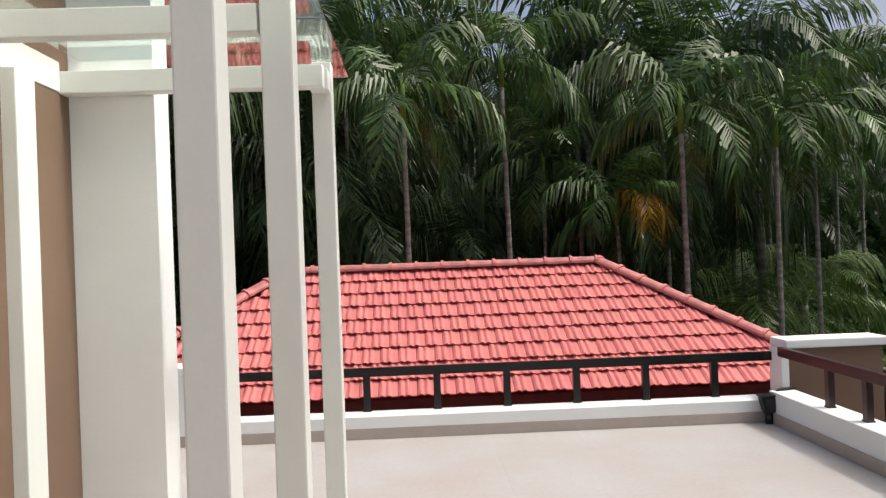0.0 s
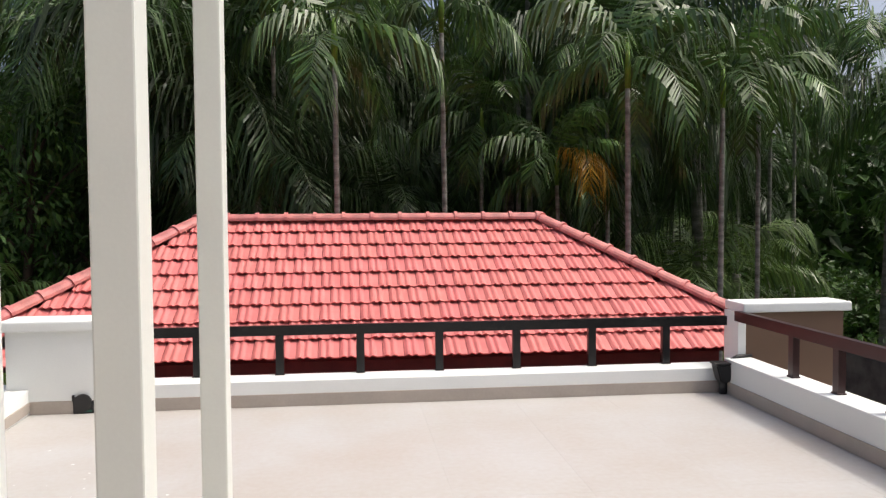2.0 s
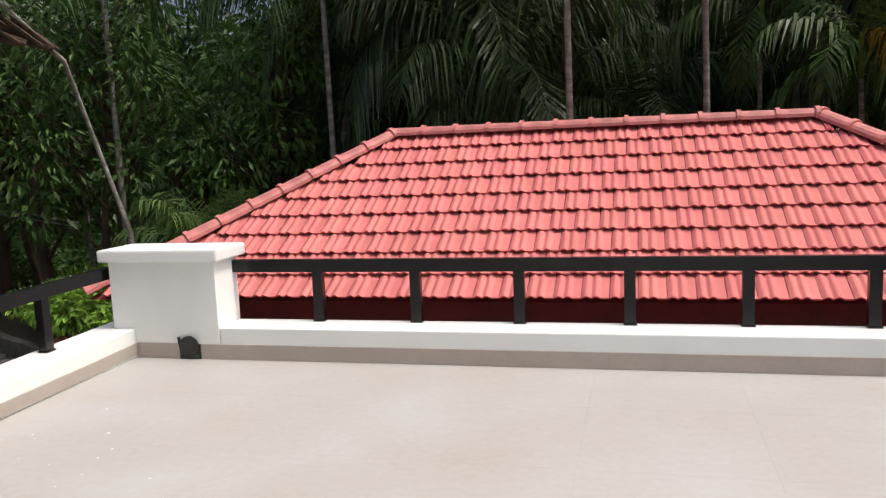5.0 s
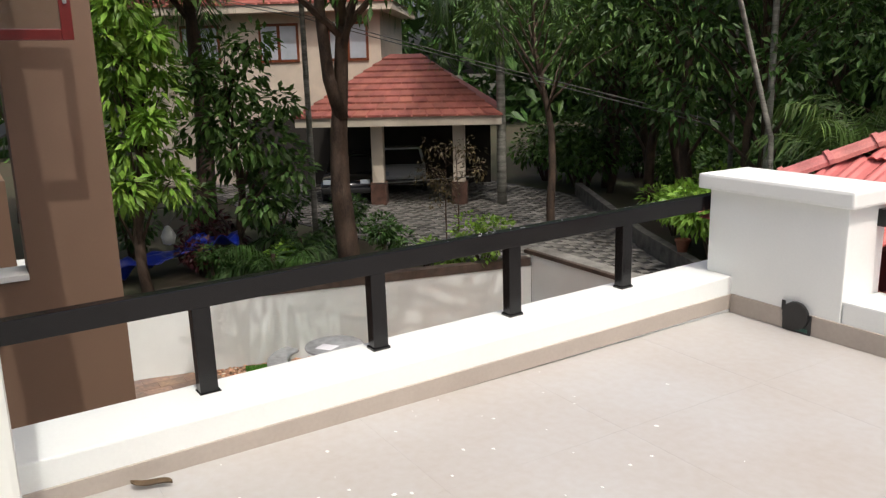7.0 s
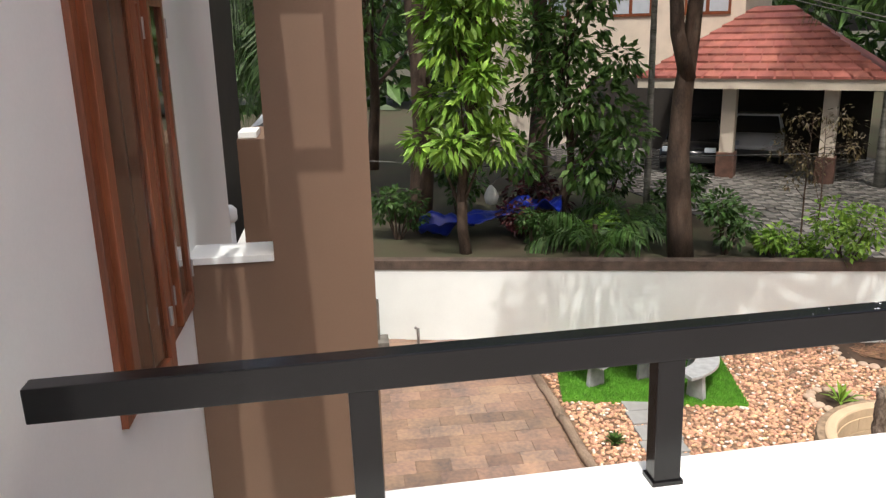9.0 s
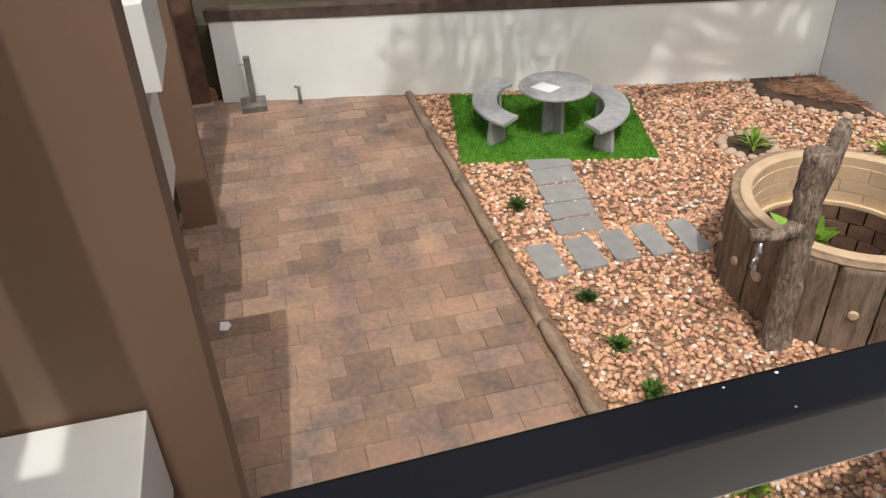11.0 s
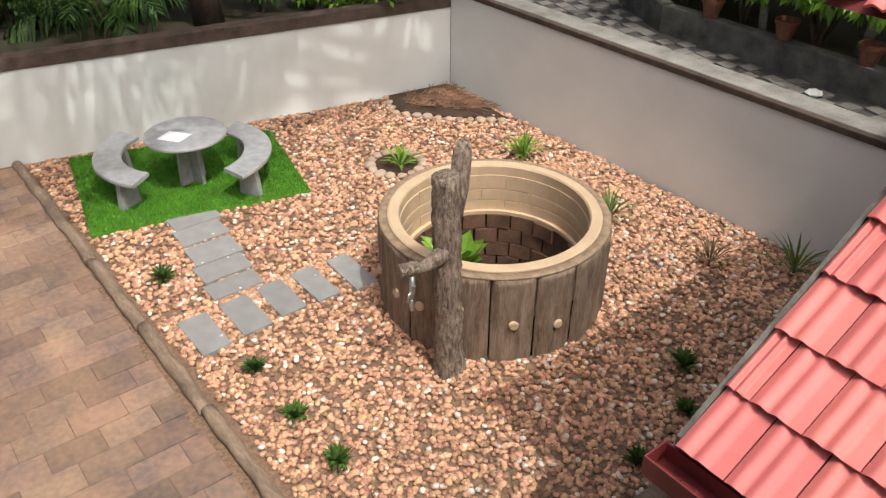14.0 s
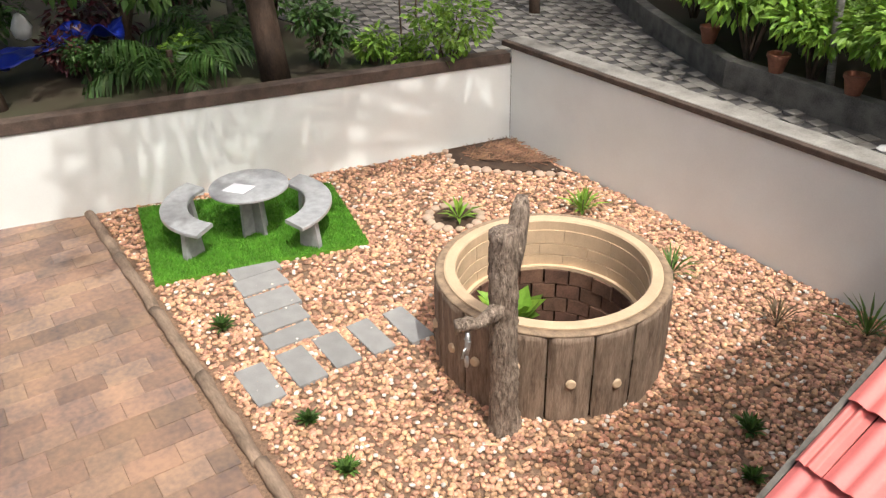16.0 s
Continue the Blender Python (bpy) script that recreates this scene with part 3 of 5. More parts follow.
lay_tiles(hip, (0, EY - 0.03, EZ - 0.02), (1, 0, 0), (0, 1, SL), rows_n, lambda v: RX0 - RUN + kx * v, lambda v: RX1 + RUN - kx * v, True)
lay_tiles(hip, (RX0 - RUN - 0.03, RY, EZ - 0.02), (0, -1, 0), (1, 0, SL), rows_n, lambda v: -RUN + kx * v, lambda v: RUN - kx * v, False, 4)
lay_tiles(hip, (RX1 + RUN + 0.03, RY, EZ - 0.02), (0, 1, 0), (-1, 0, SL), rows_n, lambda v: -RUN + kx * v, lambda v: RUN - kx * v, False, 5)
lay_tiles(hip, (0, RY + RUN + 0.03, EZ - 0.02), (-1, 0, 0), (0, -1, SL), rows_n, lambda v: -(RX1 + RUN) + kx * v, lambda v: RUN - RX0 - kx * v, False, 6)
cap_row(hip, (RX0, RY, RZ + 0.03), (RX1, RY, RZ + 0.03))
cap_row(hip, (RX1 + RUN, EY, EZ + 0.03), (RX1, RY, RZ + 0.03), name="hip_tile")
cap_row(hip, (RX0 - RUN, EY, EZ + 0.03), (RX0, RY, RZ + 0.03), name="hip_tile")
# dark red stands in for lean-to tiles shaded by the upper roof
structure("outbuilding_wall", box(-3.6, 4.6, EY + 0.55, RY + RUN - 0.6, G - 0.1, EZ - 0.03), DARKRED, "wall under the hip roof in the dark red of shaded roof tiles")

# lean-to roof below it, with a gutter along the eave
LX0, LX1, LY, LZ, LS = -3.90, 5.0, 8.23, -1.45, 0.59
lean = thing("lean_to_roof", "red clay tiled lean-to roof with a bare verge", "roof")
lrun = 1.75
llen = lrun * math.sqrt(1 + LS * LS)
deck = bmesh.new()
c = [deck.verts.new(p) for p in ((LX0, LY, LZ - 0.05), (LX1, LY, LZ - 0.05), (LX1, LY + lrun, LZ - 0.05 + LS * lrun), (LX0, LY + lrun, LZ - 0.05 + LS * lrun))]
c2 = [deck.verts.new(v.co + Vector((0, 0, -0.06))) for v in c]
deck.faces.new(c)
deck.faces.new(c2[::-1])
for i in range(4):
    deck.faces.new((c[i], c2[i], c2[(i + 1) % 4], c[(i + 1) % 4]))
bmesh.ops.recalc_face_normals(deck, faces=deck.faces)
part("deck", deck, DARKRED, lean)
lay_tiles(lean, (LX0, LY - 0.03, LZ - 0.03), (1, 0, 0), (0, 1, LS), int(round(llen / TG)), lambda v: 0.0, lambda v: LX1 - LX0, True, 8)
vb = bmesh.new()
vv = [vb.verts.new(p) for p in ((LX0 - 0.03, LY, LZ - 0.10), (LX0 - 0.005, LY, LZ - 0.10), (LX0 - 0.005, LY, LZ + 0.005), (LX0 - 0.03, LY, LZ + 0.005))]
ww = [vb.verts.new(v.co + Vector((0, lrun, LS * lrun))) for v in vv]
vb.faces.new(vv)
vb.faces.new(ww[::-1])
for i in range(4):
    vb.faces.new((vv[i], ww[i], ww[(i + 1) % 4], vv[(i + 1) % 4]))
bmesh.ops.recalc_face_normals(vb, faces=vb.faces)
part("verge_board", vb, CONC, lean, "weathered verge board")
gut = thing("gutter", "dark red metal box gutter along the eave", "gutter")
GX0 = LX0 - 0.06
part("bottom", box(GX0, LX1, 8.09, 8.22, LZ - 0.155, LZ - 0.145), GUTTER, gut)
part("front", box(GX0, LX1, 8.08, 8.09, LZ - 0.155, LZ - 0.05, 0.002), GUTTER, gut)
part("back", box(GX0, LX1, 8.22, 8.23, LZ - 0.155, LZ - 0.06), GUTTER, gut)
part("end_cap", box(GX0 - 0.008, GX0, 8.08, 8.23, LZ - 0.157, LZ - 0.048), GUTTER, gut)
part("outlet_ring", lathe([(0.035, LZ - 0.145), (0.05, LZ - 0.145), (0.05, LZ - 0.135), (0.035, LZ - 0.135)], 20), GUTTER, gut).location = (GX0 + 0.16, 8.155, 0)
for k in range(6):
    part("bracket_screw", box(GX0 + 0.32 + 0.9 * k, GX0 + 0.345 + 0.9 * k, 8.070, 8.0795, LZ - 0.07, LZ - 0.045, 0.003), STEEL, gut)
structure("lean_to_wall", box(-3.4, 4.8, 8.6, EY + 0.5, G - 0.1, LZ - 0.2), WHITE, "white wall under the lean-to roof")

# ---------------------------------------------------------------- garden structure


def wall_run(name, a, b, t, z0, z1, material, label, over=0.0):
    a, b = Vector((*a, 0)), Vector((*b, 0))
    d = (b - a).normalized()
    n = Vector((-d.y, d.x, 0))
    poly = [a - n * over, b - n * over, b + n * (t + over), a + n * (t + over)]
    return structure(name, prism([(p.x, p.y) for p in poly], z0, z1, 0.006), material, label)


wall_run("boundary_wall_1", (-14.87, 4.50), (-12.83, 14.12), 0.2, G - 0.1, -2.862, GARDENWALL, "white painted boundary wall with tree shade on it")
wall_run("boundary_coping_1", (-14.89, 4.46), (-12.84, 14.09), 0.2, -2.86, -2.69, COPING, "dark brown wall coping", 0.03)
wall_run("boundary_wall_2", (-12.83, 14.12), (4.0, 14.12), 0.2, G - 0.1, -2.62, GARDENWALL, "white painted boundary wall")
wall_run("boundary_coping_2", (-13.06, 14.12), (4.0, 14.12), 0.05, -2.618, -2.54, COPING, "dark brown wall coping", 0.03)
structure("boundary_coping_top", box(-13.05, 4.0, 14.182, 14.55, -2.63, -2.53, 0.01), COPETOP, "pale weathered concrete wall top")
structure("side_wall", box(8.6, 8.8, -6, 17, G - 0.1, -0.72, 0.01), CONC, "grey weathered wall of the plot beside the terrace")
structure("boundary_end", box(-15.3, -14.9, 3.9, 4.3, G - 0.1, -2.3), LATERITE, "laterite end of the boundary wall")

pbd = bmesh.new()
bmesh.ops.create_grid(pbd, x_segments=96, y_segments=66, size=1)
for v in pbd.verts:
    v.co = Vector((-9.65 + 4.75 * v.co.x, 10.78 + 3.33 * v.co.y, G - 0.02))
bmesh.ops.delete(pbd, geom=[f for f in pbd.faces if math.hypot(f.calc_center_median().x + 7.95, f.calc_center_median().y - 10.82) < 1.1], context='FACES')
structure("pebble_bed", pbd, PEBBLEBED, "bed of brown river pebbles")


def log_edge(pts, r, seed, label):
    lg = thing("log_edging", label, "edging")
    rr = random.Random(seed)
    for (x0, y0), (x1, y1) in zip(pts, pts[1:]):
        n = 9
        P = [(x0 + (x1 - x0) * k / n + 0, y0 + (y1 - y0) * k / n + rr.uniform(-0.012, 0.012), G + 0.015 + rr.uniform(-0.01, 0.012)) for k in range(n + 1)]
        part("log", tube(P, [r * rr.uniform(0.92, 1.08) for _ in P], 10, wob=0.08, seed=seed), EDGELOG, lg, smooth=True)
        seed += 1
    return lg


log_edge([(-14.17 + 1.52 * k, 7.465 + 0.022 * k) for k in range(7)], 0.07, 21, "imitation log edging between paving and pebbles")
log_edge([(-5.0, 7.72), (-4.98, 9.3), (-4.95, 10.8)], 0.10, 41, "imitation log edging beside the lean-to roof")

# ---------------------------------------------------------------- well
WX, WY, WR, WH = -7.95, 10.82, 1.21, 0.98
well = thing("well", "round garden well clad as upright brown logs with a cream rim", "well", at=(WX, WY, G))
wr = random.Random(5)
NL = 17
for k in range(NL):
    a0 = 2 * math.pi * k / NL + wr.uniform(0.0, 0.012)
    a1 = 2 * math.pi * (k + 1) / NL - 0.006
    bm = bmesh.new()
    rows = []
    nz, na = 16, 13
    for j in range(nz):
        z = -0.05 + (WH + 0.03) * j / (nz - 1)
        ring = []
        for i in range(na):
            u = i / (na - 1)
            th = a0 + (a1 - a0) * u
            rad = WR - 0.035 + 0.035 * math.sin(math.pi * u) ** 0.22 + wr.uniform(-0.006, 0.006) + 0.006 * math.sin(u * 9 + k + 2 * z)
            ring.append(bm.verts.new((rad * math.cos(th), rad * math.sin(th), z)))
        rows.append(ring)
    inner = [[bm.verts.new(((WR - 0.11) * math.cos(a0 + (a1 - a0) * u), (WR - 0.11) * math.sin(a0 + (a1 - a0) * u), z)) for u in (0, 1)] for z in (-0.05, WH - 0.02)]
    for r0, r1 in zip(rows, rows[1:]):
        for i in range(na - 1):
            bm.faces.new((r0[i], r0[i + 1], r1[i + 1], r1[i]))
    bm.faces.new((*rows[-1], inner[1][1], inner[1][0]))
    lg = part("log_stave", bm, LOG, well, smooth=True)
    if k in (11, 13, 14, 15, 16, 12) :
        th = (a0 + a1) / 2 + wr.uniform(-0.06, 0.06)
        zz = wr.uniform(0.35, 0.72)
        kn = lathe([(0.0, 0.03), (0.028, 0.028), (0.042, 0.03), (0.05, 0.012), (0.05, -0.03), (0.0, -0.03)], 14, closed=False)
        ko = part("knot", kn, WELLCREAM, lg, "pale sawn knot", True)
        ko.matrix_local = Matrix.Translation(((WR - 0.0) * math.cos(th), (WR - 0.0) * math.sin(th), zz)) @ Matrix.Rotation(th, 4, 'Z') @ Matrix.Rotation(math.pi / 2, 4, 'Y')
part("outer_rim", lathe([(WR - 0.105, WH - 0.02), (WR - 0.012, WH - 0.018), (WR - 0.008, WH - 0.004), (WR - 0.02, WH + 0.006), (WR - 0.10, WH + 0.006)], 72), RIMWOOD, well, "brown imitation wood rim", True)
part("inner_rim", lathe([(WR - 0.10, WH - 0.1), (WR - 0.10, WH + 0.02), (WR - 0.12, WH + 0.028), (WR - 0.21, WH + 0.028), (WR - 0.225, WH + 0.01), (WR - 0.225, WH - 0.1)], 72), WELLCREAM, well, "cream painted rim")
# cream lining of curved blocks, then laterite blocks below
for ring_i, (z1, z0, r, mt) in enumerate(((WH - 0.1, 0.71, WR - 0.235, WELLCREAM), (0.70, 0.57, WR - 0.24, WELLCREAM), (0.56, 0.44, WR - 0.245, WELLCREAM))):
    nb = 11
    for k in range(nb):
        a0 = 2 * math.pi * (k + 0.5 * (ring_i % 2)) / nb
        a1 = a0 + 2 * math.pi / nb - 0.006
        part("lining_block", lathe([(r, z0), (r + 0.1, z0), (r + 0.1, z1), (r, z1)], 5, a0, a1), mt, well)
part("lining_ledge", lathe([(WR - 0.29, 0.40), (WR - 0.14, 0.40), (WR - 0.14, 0.44), (WR - 0.29, 0.44)], 60), WELLCREAM, well)
for j in range(9):
    z1 = 0.395 - 0.19 * j
    nb = 20
    for k in range(nb):
        a0 = 2 * math.pi * (k + 0.5 * (j % 2)) / nb
        a1 = a0 + 2 * math.pi / nb - 0.025
        rr = WR - 0.31 + wr.uniform(-0.012, 0.012)
        part("laterite_block", lathe([(rr, z1 - 0.175), (rr + 0.12, z1 - 0.175), (rr + 0.12, z1), (rr, z1)], 3, a0, a1), LATERITE, well)
part("shaft", lathe([(WR - 0.17, -1.6), (WR - 0.12, -1.6), (WR - 0.12, 0.40), (WR - 0.17, 0.40)], 40), SOIL, well)
part("shaft_bottom", lathe([(0.0, -1.5), (WR - 0.2, -1.5), (WR - 0.2, -1.6), (0.0, -1.6)], 30, closed=False), SOIL, well)

# ---------------------------------------------------------------- forked post with a tap
PX, PY = -7.22, 9.66
post = thing("log_post", "grey-brown imitation tree trunk post with a short side branch", "post", at=(PX, PY, G))
bark_r = random.Random(31)
rings = [(-0.055 * k / 40 + 0.006 * math.sin(k * 0.7), -0.02 * k / 40 + 0.006 * math.cos(k * 0.5), -0.05 + 2.13 * k / 40) for k in range(41)] + [(-0.055, -0.02, 2.11)]
radii = [0.13 - 0.012 * k / 40 + 0.05 * math.exp(-k / 3) + bark_r.uniform(-0.004, 0.006) for k in range(41)] + [0.07]
part("trunk", tube(rings, radii, 34, wob=0.075, seed=3), BARK, post, smooth=True)
part("upper_branch", tube([(-0.04, 0.02, 1.55), (-0.09, 0.15, 1.9), (-0.12, 0.22, 2.2), (-0.13, 0.24, 2.3)], [0.09, 0.085, 0.08, 0.05], 14, wob=0.12, seed=4), BARK, post, smooth=True)
part("side_branch", tube([(0.0, -0.02, 1.40), (-0.02, -0.16, 1.32), (-0.05, -0.28, 1.26), (-0.09, -0.35, 1.27), (-0.10, -0.38, 1.30)], [0.09, 0.07, 0.055, 0.06, 0.05], 12, wob=0.14, seed=5), BARK, post, smooth=True)
part("stub", tube([(-0.05, -0.32, 1.29), (-0.10, -0.48, 1.28)], [0.06, 0.065], 12, wob=0.1, seed=6), BARK, post, smooth=True)
tap = thing("garden_tap", "chrome garden tap under the post's branch", "tap", at=(PX - 0.03, PY - 0.40, G + 0.42))
part("body", tube([(0, 0, 0.81), (0, 0, 0.66), (0, -0.01, 0.58)], [0.022, 0.026, 0.018], 12), STEEL, tap, smooth=True)
part("spout", tube([(0, 0, 0.66), (0.02, -0.05, 0.645), (0.025, -0.075, 0.58)], 0.014, 10), STEEL, tap, smooth=True)
part("handle", box(-0.04, 0.04, -0.012, 0.012, 0.715, 0.735, 0.004), STEEL, tap)
part("nozzle", tube([(0, -0.01, 0.58), (0, -0.01, 0.52), (0, -0.012, 0.45)], [0.012, 0.022, 0.016], 12), STEEL, tap, smooth=True)

# ---------------------------------------------------------------- turf, table, benches
turf = thing("turf_mat", "rectangle of bright green artificial turf", "turf", kind="structure")
TQ = [(-13.93, 8.09), (-11.68, 7.67), (-11.03, 10.33), (-13.02, 10.77)]
part("mat", prism(TQ, G - 0.03, G + 0.035, 0.008), GRASS, turf)
ts = random.Random(9)
vs, fs = [], []
for _ in range(42000):
    u, v = ts.random(), ts.random()
    ax = (TQ[0][0] * (1 - u) + TQ[1][0] * u) * (1 - v) + (TQ[3][0] * (1 - u) + TQ[2][0] * u) * v
    ay = (TQ[0][1] * (1 - u) + TQ[1][1] * u) * (1 - v) + (TQ[3][1] * (1 - u) + TQ[2][1] * u) * v
    th = ts.uniform(0, 6.28)
    h = ts.uniform(0.02, 0.045)
    dx, dy = 0.006 * math.cos(th), 0.006 * math.sin(th)
    n = len(vs)
    vs += [(ax - dx, ay - dy, G + 0.03), (ax + dx, ay + dy, G + 0.03), (ax + ts.uniform(-0.02, 0.02), ay + ts.uniform(-0.02, 0.02), G + 0.035 + h)]
    fs.append((n, n + 1, n + 2))
numpy_mesh("grass_blades", vs, fs, GRASS, turf, False)["kind"] = "stuff"

TX, TY = -12.22, 9.22
TZ = G + 0.035
table = thing("garden_table", "round grey stone garden table on a cross-shaped base", "table", at=(TX, TY, TZ))
part("tabletop", lathe([(0.0, 0.66), (0.50, 0.66), (0.525, 0.675), (0.525, 0.70), (0.51, 0.71), (0.0, 0.71)], 48, closed=False), GRANITE, table)
for a in (20, 110):
    bm = prism([(-0.21, -0.025), (0.21, -0.025), (0.21, 0.025), (-0.21, 0.025)], 0, 0.66)
    for v in bm.verts:
        if v.co.z > 0.3:
            v.co.x *= 0.82
    for v in bm.verts:
        if a == 110 and abs(v.co.x) < 0.03:
            v.co.x = 0.03
    part("base_slab", bm, GRANITE, table).rotation_euler = (0, 0, radians(a))
pap = tagged(obj("paper_sheet", prism([(-0.17, -0.13), (0.15, -0.12), (0.17, 0.13), (-0.15, 0.12)], 0.0, 0.006), PAPER), "white sheets of paper lying on the stone table", "paper")
pap.location, pap.rotation_euler = (TX + 0.05, TY - 0.16, TZ + 0.712), (0, 0, 0.6)


def bench(cx, cy, mid):
    b = thing("curved_bench", "curved grey stone garden bench on two tapered feet", "bench", "benches round the table", at=(cx, cy, TZ))
    half = radians(52)
    top = lathe([(0.72, 0.40), (1.06, 0.40), (1.07, 0.41), (1.07, 0.445), (1.06, 0.455), (0.72, 0.455), (0.71, 0.445), (0.71, 0.41)], 20, mid - half, mid + half)
    part("seat", top, GRANITE, b)
    for s in (-0.66, 0.66):
        bm = prism([(-0.15, -0.04), (0.15, -0.04), (0.15, 0.04), (-0.15, 0.04)], 0, 0.40)
        for v in bm.verts:
            v.co.x *= 1.0 if v.co.z < 0.2 else 0.75
        o = part("foot", bm, GRANITE, b)
        th = mid + half * s
        o.location = (0.89 * math.cos(th), 0.89 * math.sin(th), 0)
        o.rotation_euler = (0, 0, th)
    return b


bench(TX - 0.16, TY - 0.08, radians(-104))
bench(TX + 0.06, TY - 0.02, radians(66))

# ---------------------------------------------------------------- stepping stones
for (x0, x1, y0, y1) in ((-11.47, -11.10, 8.51, 9.11), (-11.08, -10.70, 8.45, 9.03), (-10.66, -10.24, 8.40, 8.99), (-10.21, -9.86, 8.33, 8.92), (-9.82, -9.51, 8.29, 8.87),
                         (-9.40, -8.75, 7.81, 8.12), (-9.42, -8.80, 8.28, 8.60), (-9.45, -8.84, 8.72, 9.03), (-9.45, -8.82, 9.15, 9.43), (-9.43, -8.75, 9.60, 9.88)):
    w, h = (x1 - x0) / 2, (y1 - y0) / 2
    bm = prism([(-w + rnd.uniform(-.012, .012), -h + rnd.uniform(-.012, .012)), (w + rnd.uniform(-.012, .012), -h + rnd.uniform(-.012, .012)), (w + rnd.uniform(-.012, .012), h + rnd.uniform(-.012, .012)), (-w + rnd.uniform(-.012, .012), h + rnd.uniform(-.012, .012))], G - 0.03, G + 0.03, 0.005)
    o = tagged(obj("stepping_stone", bm, SLATE), "flat grey stone slab set in the pebbles", "stepping stone", "stepping stone path")
    o.location = ((x0 + x1) / 2 - 0.05, (y0 + y1) / 2 + 0.02, 0)

# ---------------------------------------------------------------- planting holes with cobble rims
COB = bmesh.new()
bmesh.ops.create_icosphere(COB, subdivisions=2, radius=1)
for v in COB.verts:
    v.co *= 1 + 0.12 * noise.noise(v.co * 1.3)
COB_ME = bpy.data.meshes.new("cobble")
COB.to_mesh(COB_ME)
COB.free()
COB_ME.shade_smooth()
COB_ME.materials.append(COBBLE)


def cobble(parent, x, y, s):
    o = new("cobble", COB_ME)
    o.parent = parent
    o.location = (x, y, G + 0.02)
    o.rotation_euler = (0, 0, rnd.uniform(0, 6.28))
    o.scale = (s * rnd.uniform(0.9, 1.3), s, s * 0.6)


pit = thing("planting_hole", "round planting hole with dark soil and a cobble rim", "planting bed", kind="structure")
part("soil", lathe([(0.0, 0.0), (0.30, 0.012), (0.34, -0.03), (0.0, -0.03)], 24, closed=False), SOIL, pit).location = (-10.98, 11.68, G + 0.01)
for k in range(15):
    a = 2 * math.pi * k / 15
    cobble(pit, -10.98 + 0.37 * math.cos(a), 11.68 + 0.37 * math.sin(a), rnd.uniform(0.06, 0.085))
bed = thing("corner_bed", "triangular corner bed of dry soil with a cobble edge", "planting bed", kind="structure")
part("soil", prism([(-13.05, 12.95), (-12.45, 12.72), (-11.75, 13.25), (-11.15, 13.95), (-12.85, 14.08)], G - 0.03, G + 0.03, 0.01), SOIL, bed)
edge = [(-13.0, 12.9), (-12.4, 12.68), (-11.7, 13.2), (-11.05, 13.95)]
for (x0, y0), (x1, y1) in zip(edge, edge[1:]):
    n = int(math.hypot(x1 - x0, y1 - y0) / 0.16)
    for k in range(n):
        cobble(bed, x0 + (x1 - x0) * k / n, y0 + (y1 - y0) * k / n, rnd.uniform(0.06, 0.09))

# ---------------------------------------------------------------- foliage builders
def leaf_quad(vs, fs, p, d, side, L, w, droop):
    n = len(vs)
    m = p + d * (L * 0.5)
    e = p + d * L + Vector((0, 0, -droop))
    vs += [p, m + side * w, e, m - side * w]
    fs.append((n, n + 1, n + 2, n + 3))


def frond(vs, fs, base, az, elev, L, r, droop=1.0, leaflets=34, width=0.024, leaf=0.33):
    """A feathered palm frond: an arching rib with hanging leaflets on both sides."""
    pts = []
    p = Vector(base)
    e = elev
    n = 14
    for k in range(n + 1):
        pts.append(p.copy())
        d = Vector((math.cos(az) * math.cos(e), math.sin(az) * math.cos(e), math.sin(e)))
        p = p + d * (L / n)
        e -= droop * (0.5 + 1.6 * k / n) / n
    side = Vector((-math.sin(az), math.cos(az), 0))
    for k in range(n):
        w = 0.018 * L / 2.5 * (1 - 0.8 * k / n)
        a, b = pts[k], pts[k + 1]
        i = len(vs)
        vs += [a + side * w, a - side * w, b - side * w * 0.9, b + side * w * 0.9]
        fs.append((i, i + 1, i + 2, i + 3))
    for k in range(leaflets):
        t = 0.14 + 0.86 * k / leaflets
        f = t * n
        i = min(int(f), n - 1)
        p = pts[i].lerp(pts[i + 1], f - i)
        d = (pts[i + 1] - pts[i]).normalized()
        ll = leaf * L * (0.45 + 0.75 * math.sin(math.pi * min(1, 0.12 + t * 0.86))) * r.uniform(0.85, 1.1)
        for s in (-1, 1):
            out = (side * s * r.uniform(0.8, 1.0) + d * (0.45 + 0.5 * t) + Vector((0, 0, r.uniform(-0.75, 0.0)))).normalized()
            q = p + out * (ll * 0.5)
            tip = p + out * ll * 0.86 + Vector((0, 0, -ll * r.uniform(0.25, 0.75)))
            wv = d * (width * L / 2.5)
            j = len(vs)
            vs += [p - wv * 0.4, p + wv * 0.4, q + wv, q - wv, tip]
            fs.append((j, j + 1, j + 2, j + 3))
            fs.append((j + 3, j + 2, j + 4))


def mesh_from(name, vs, fs, material):
    me = bpy.data.meshes.new(name)
    me.from_pydata([tuple(v) for v in vs], [], fs)
    me.materials.append(material)
    me.update()
    return me


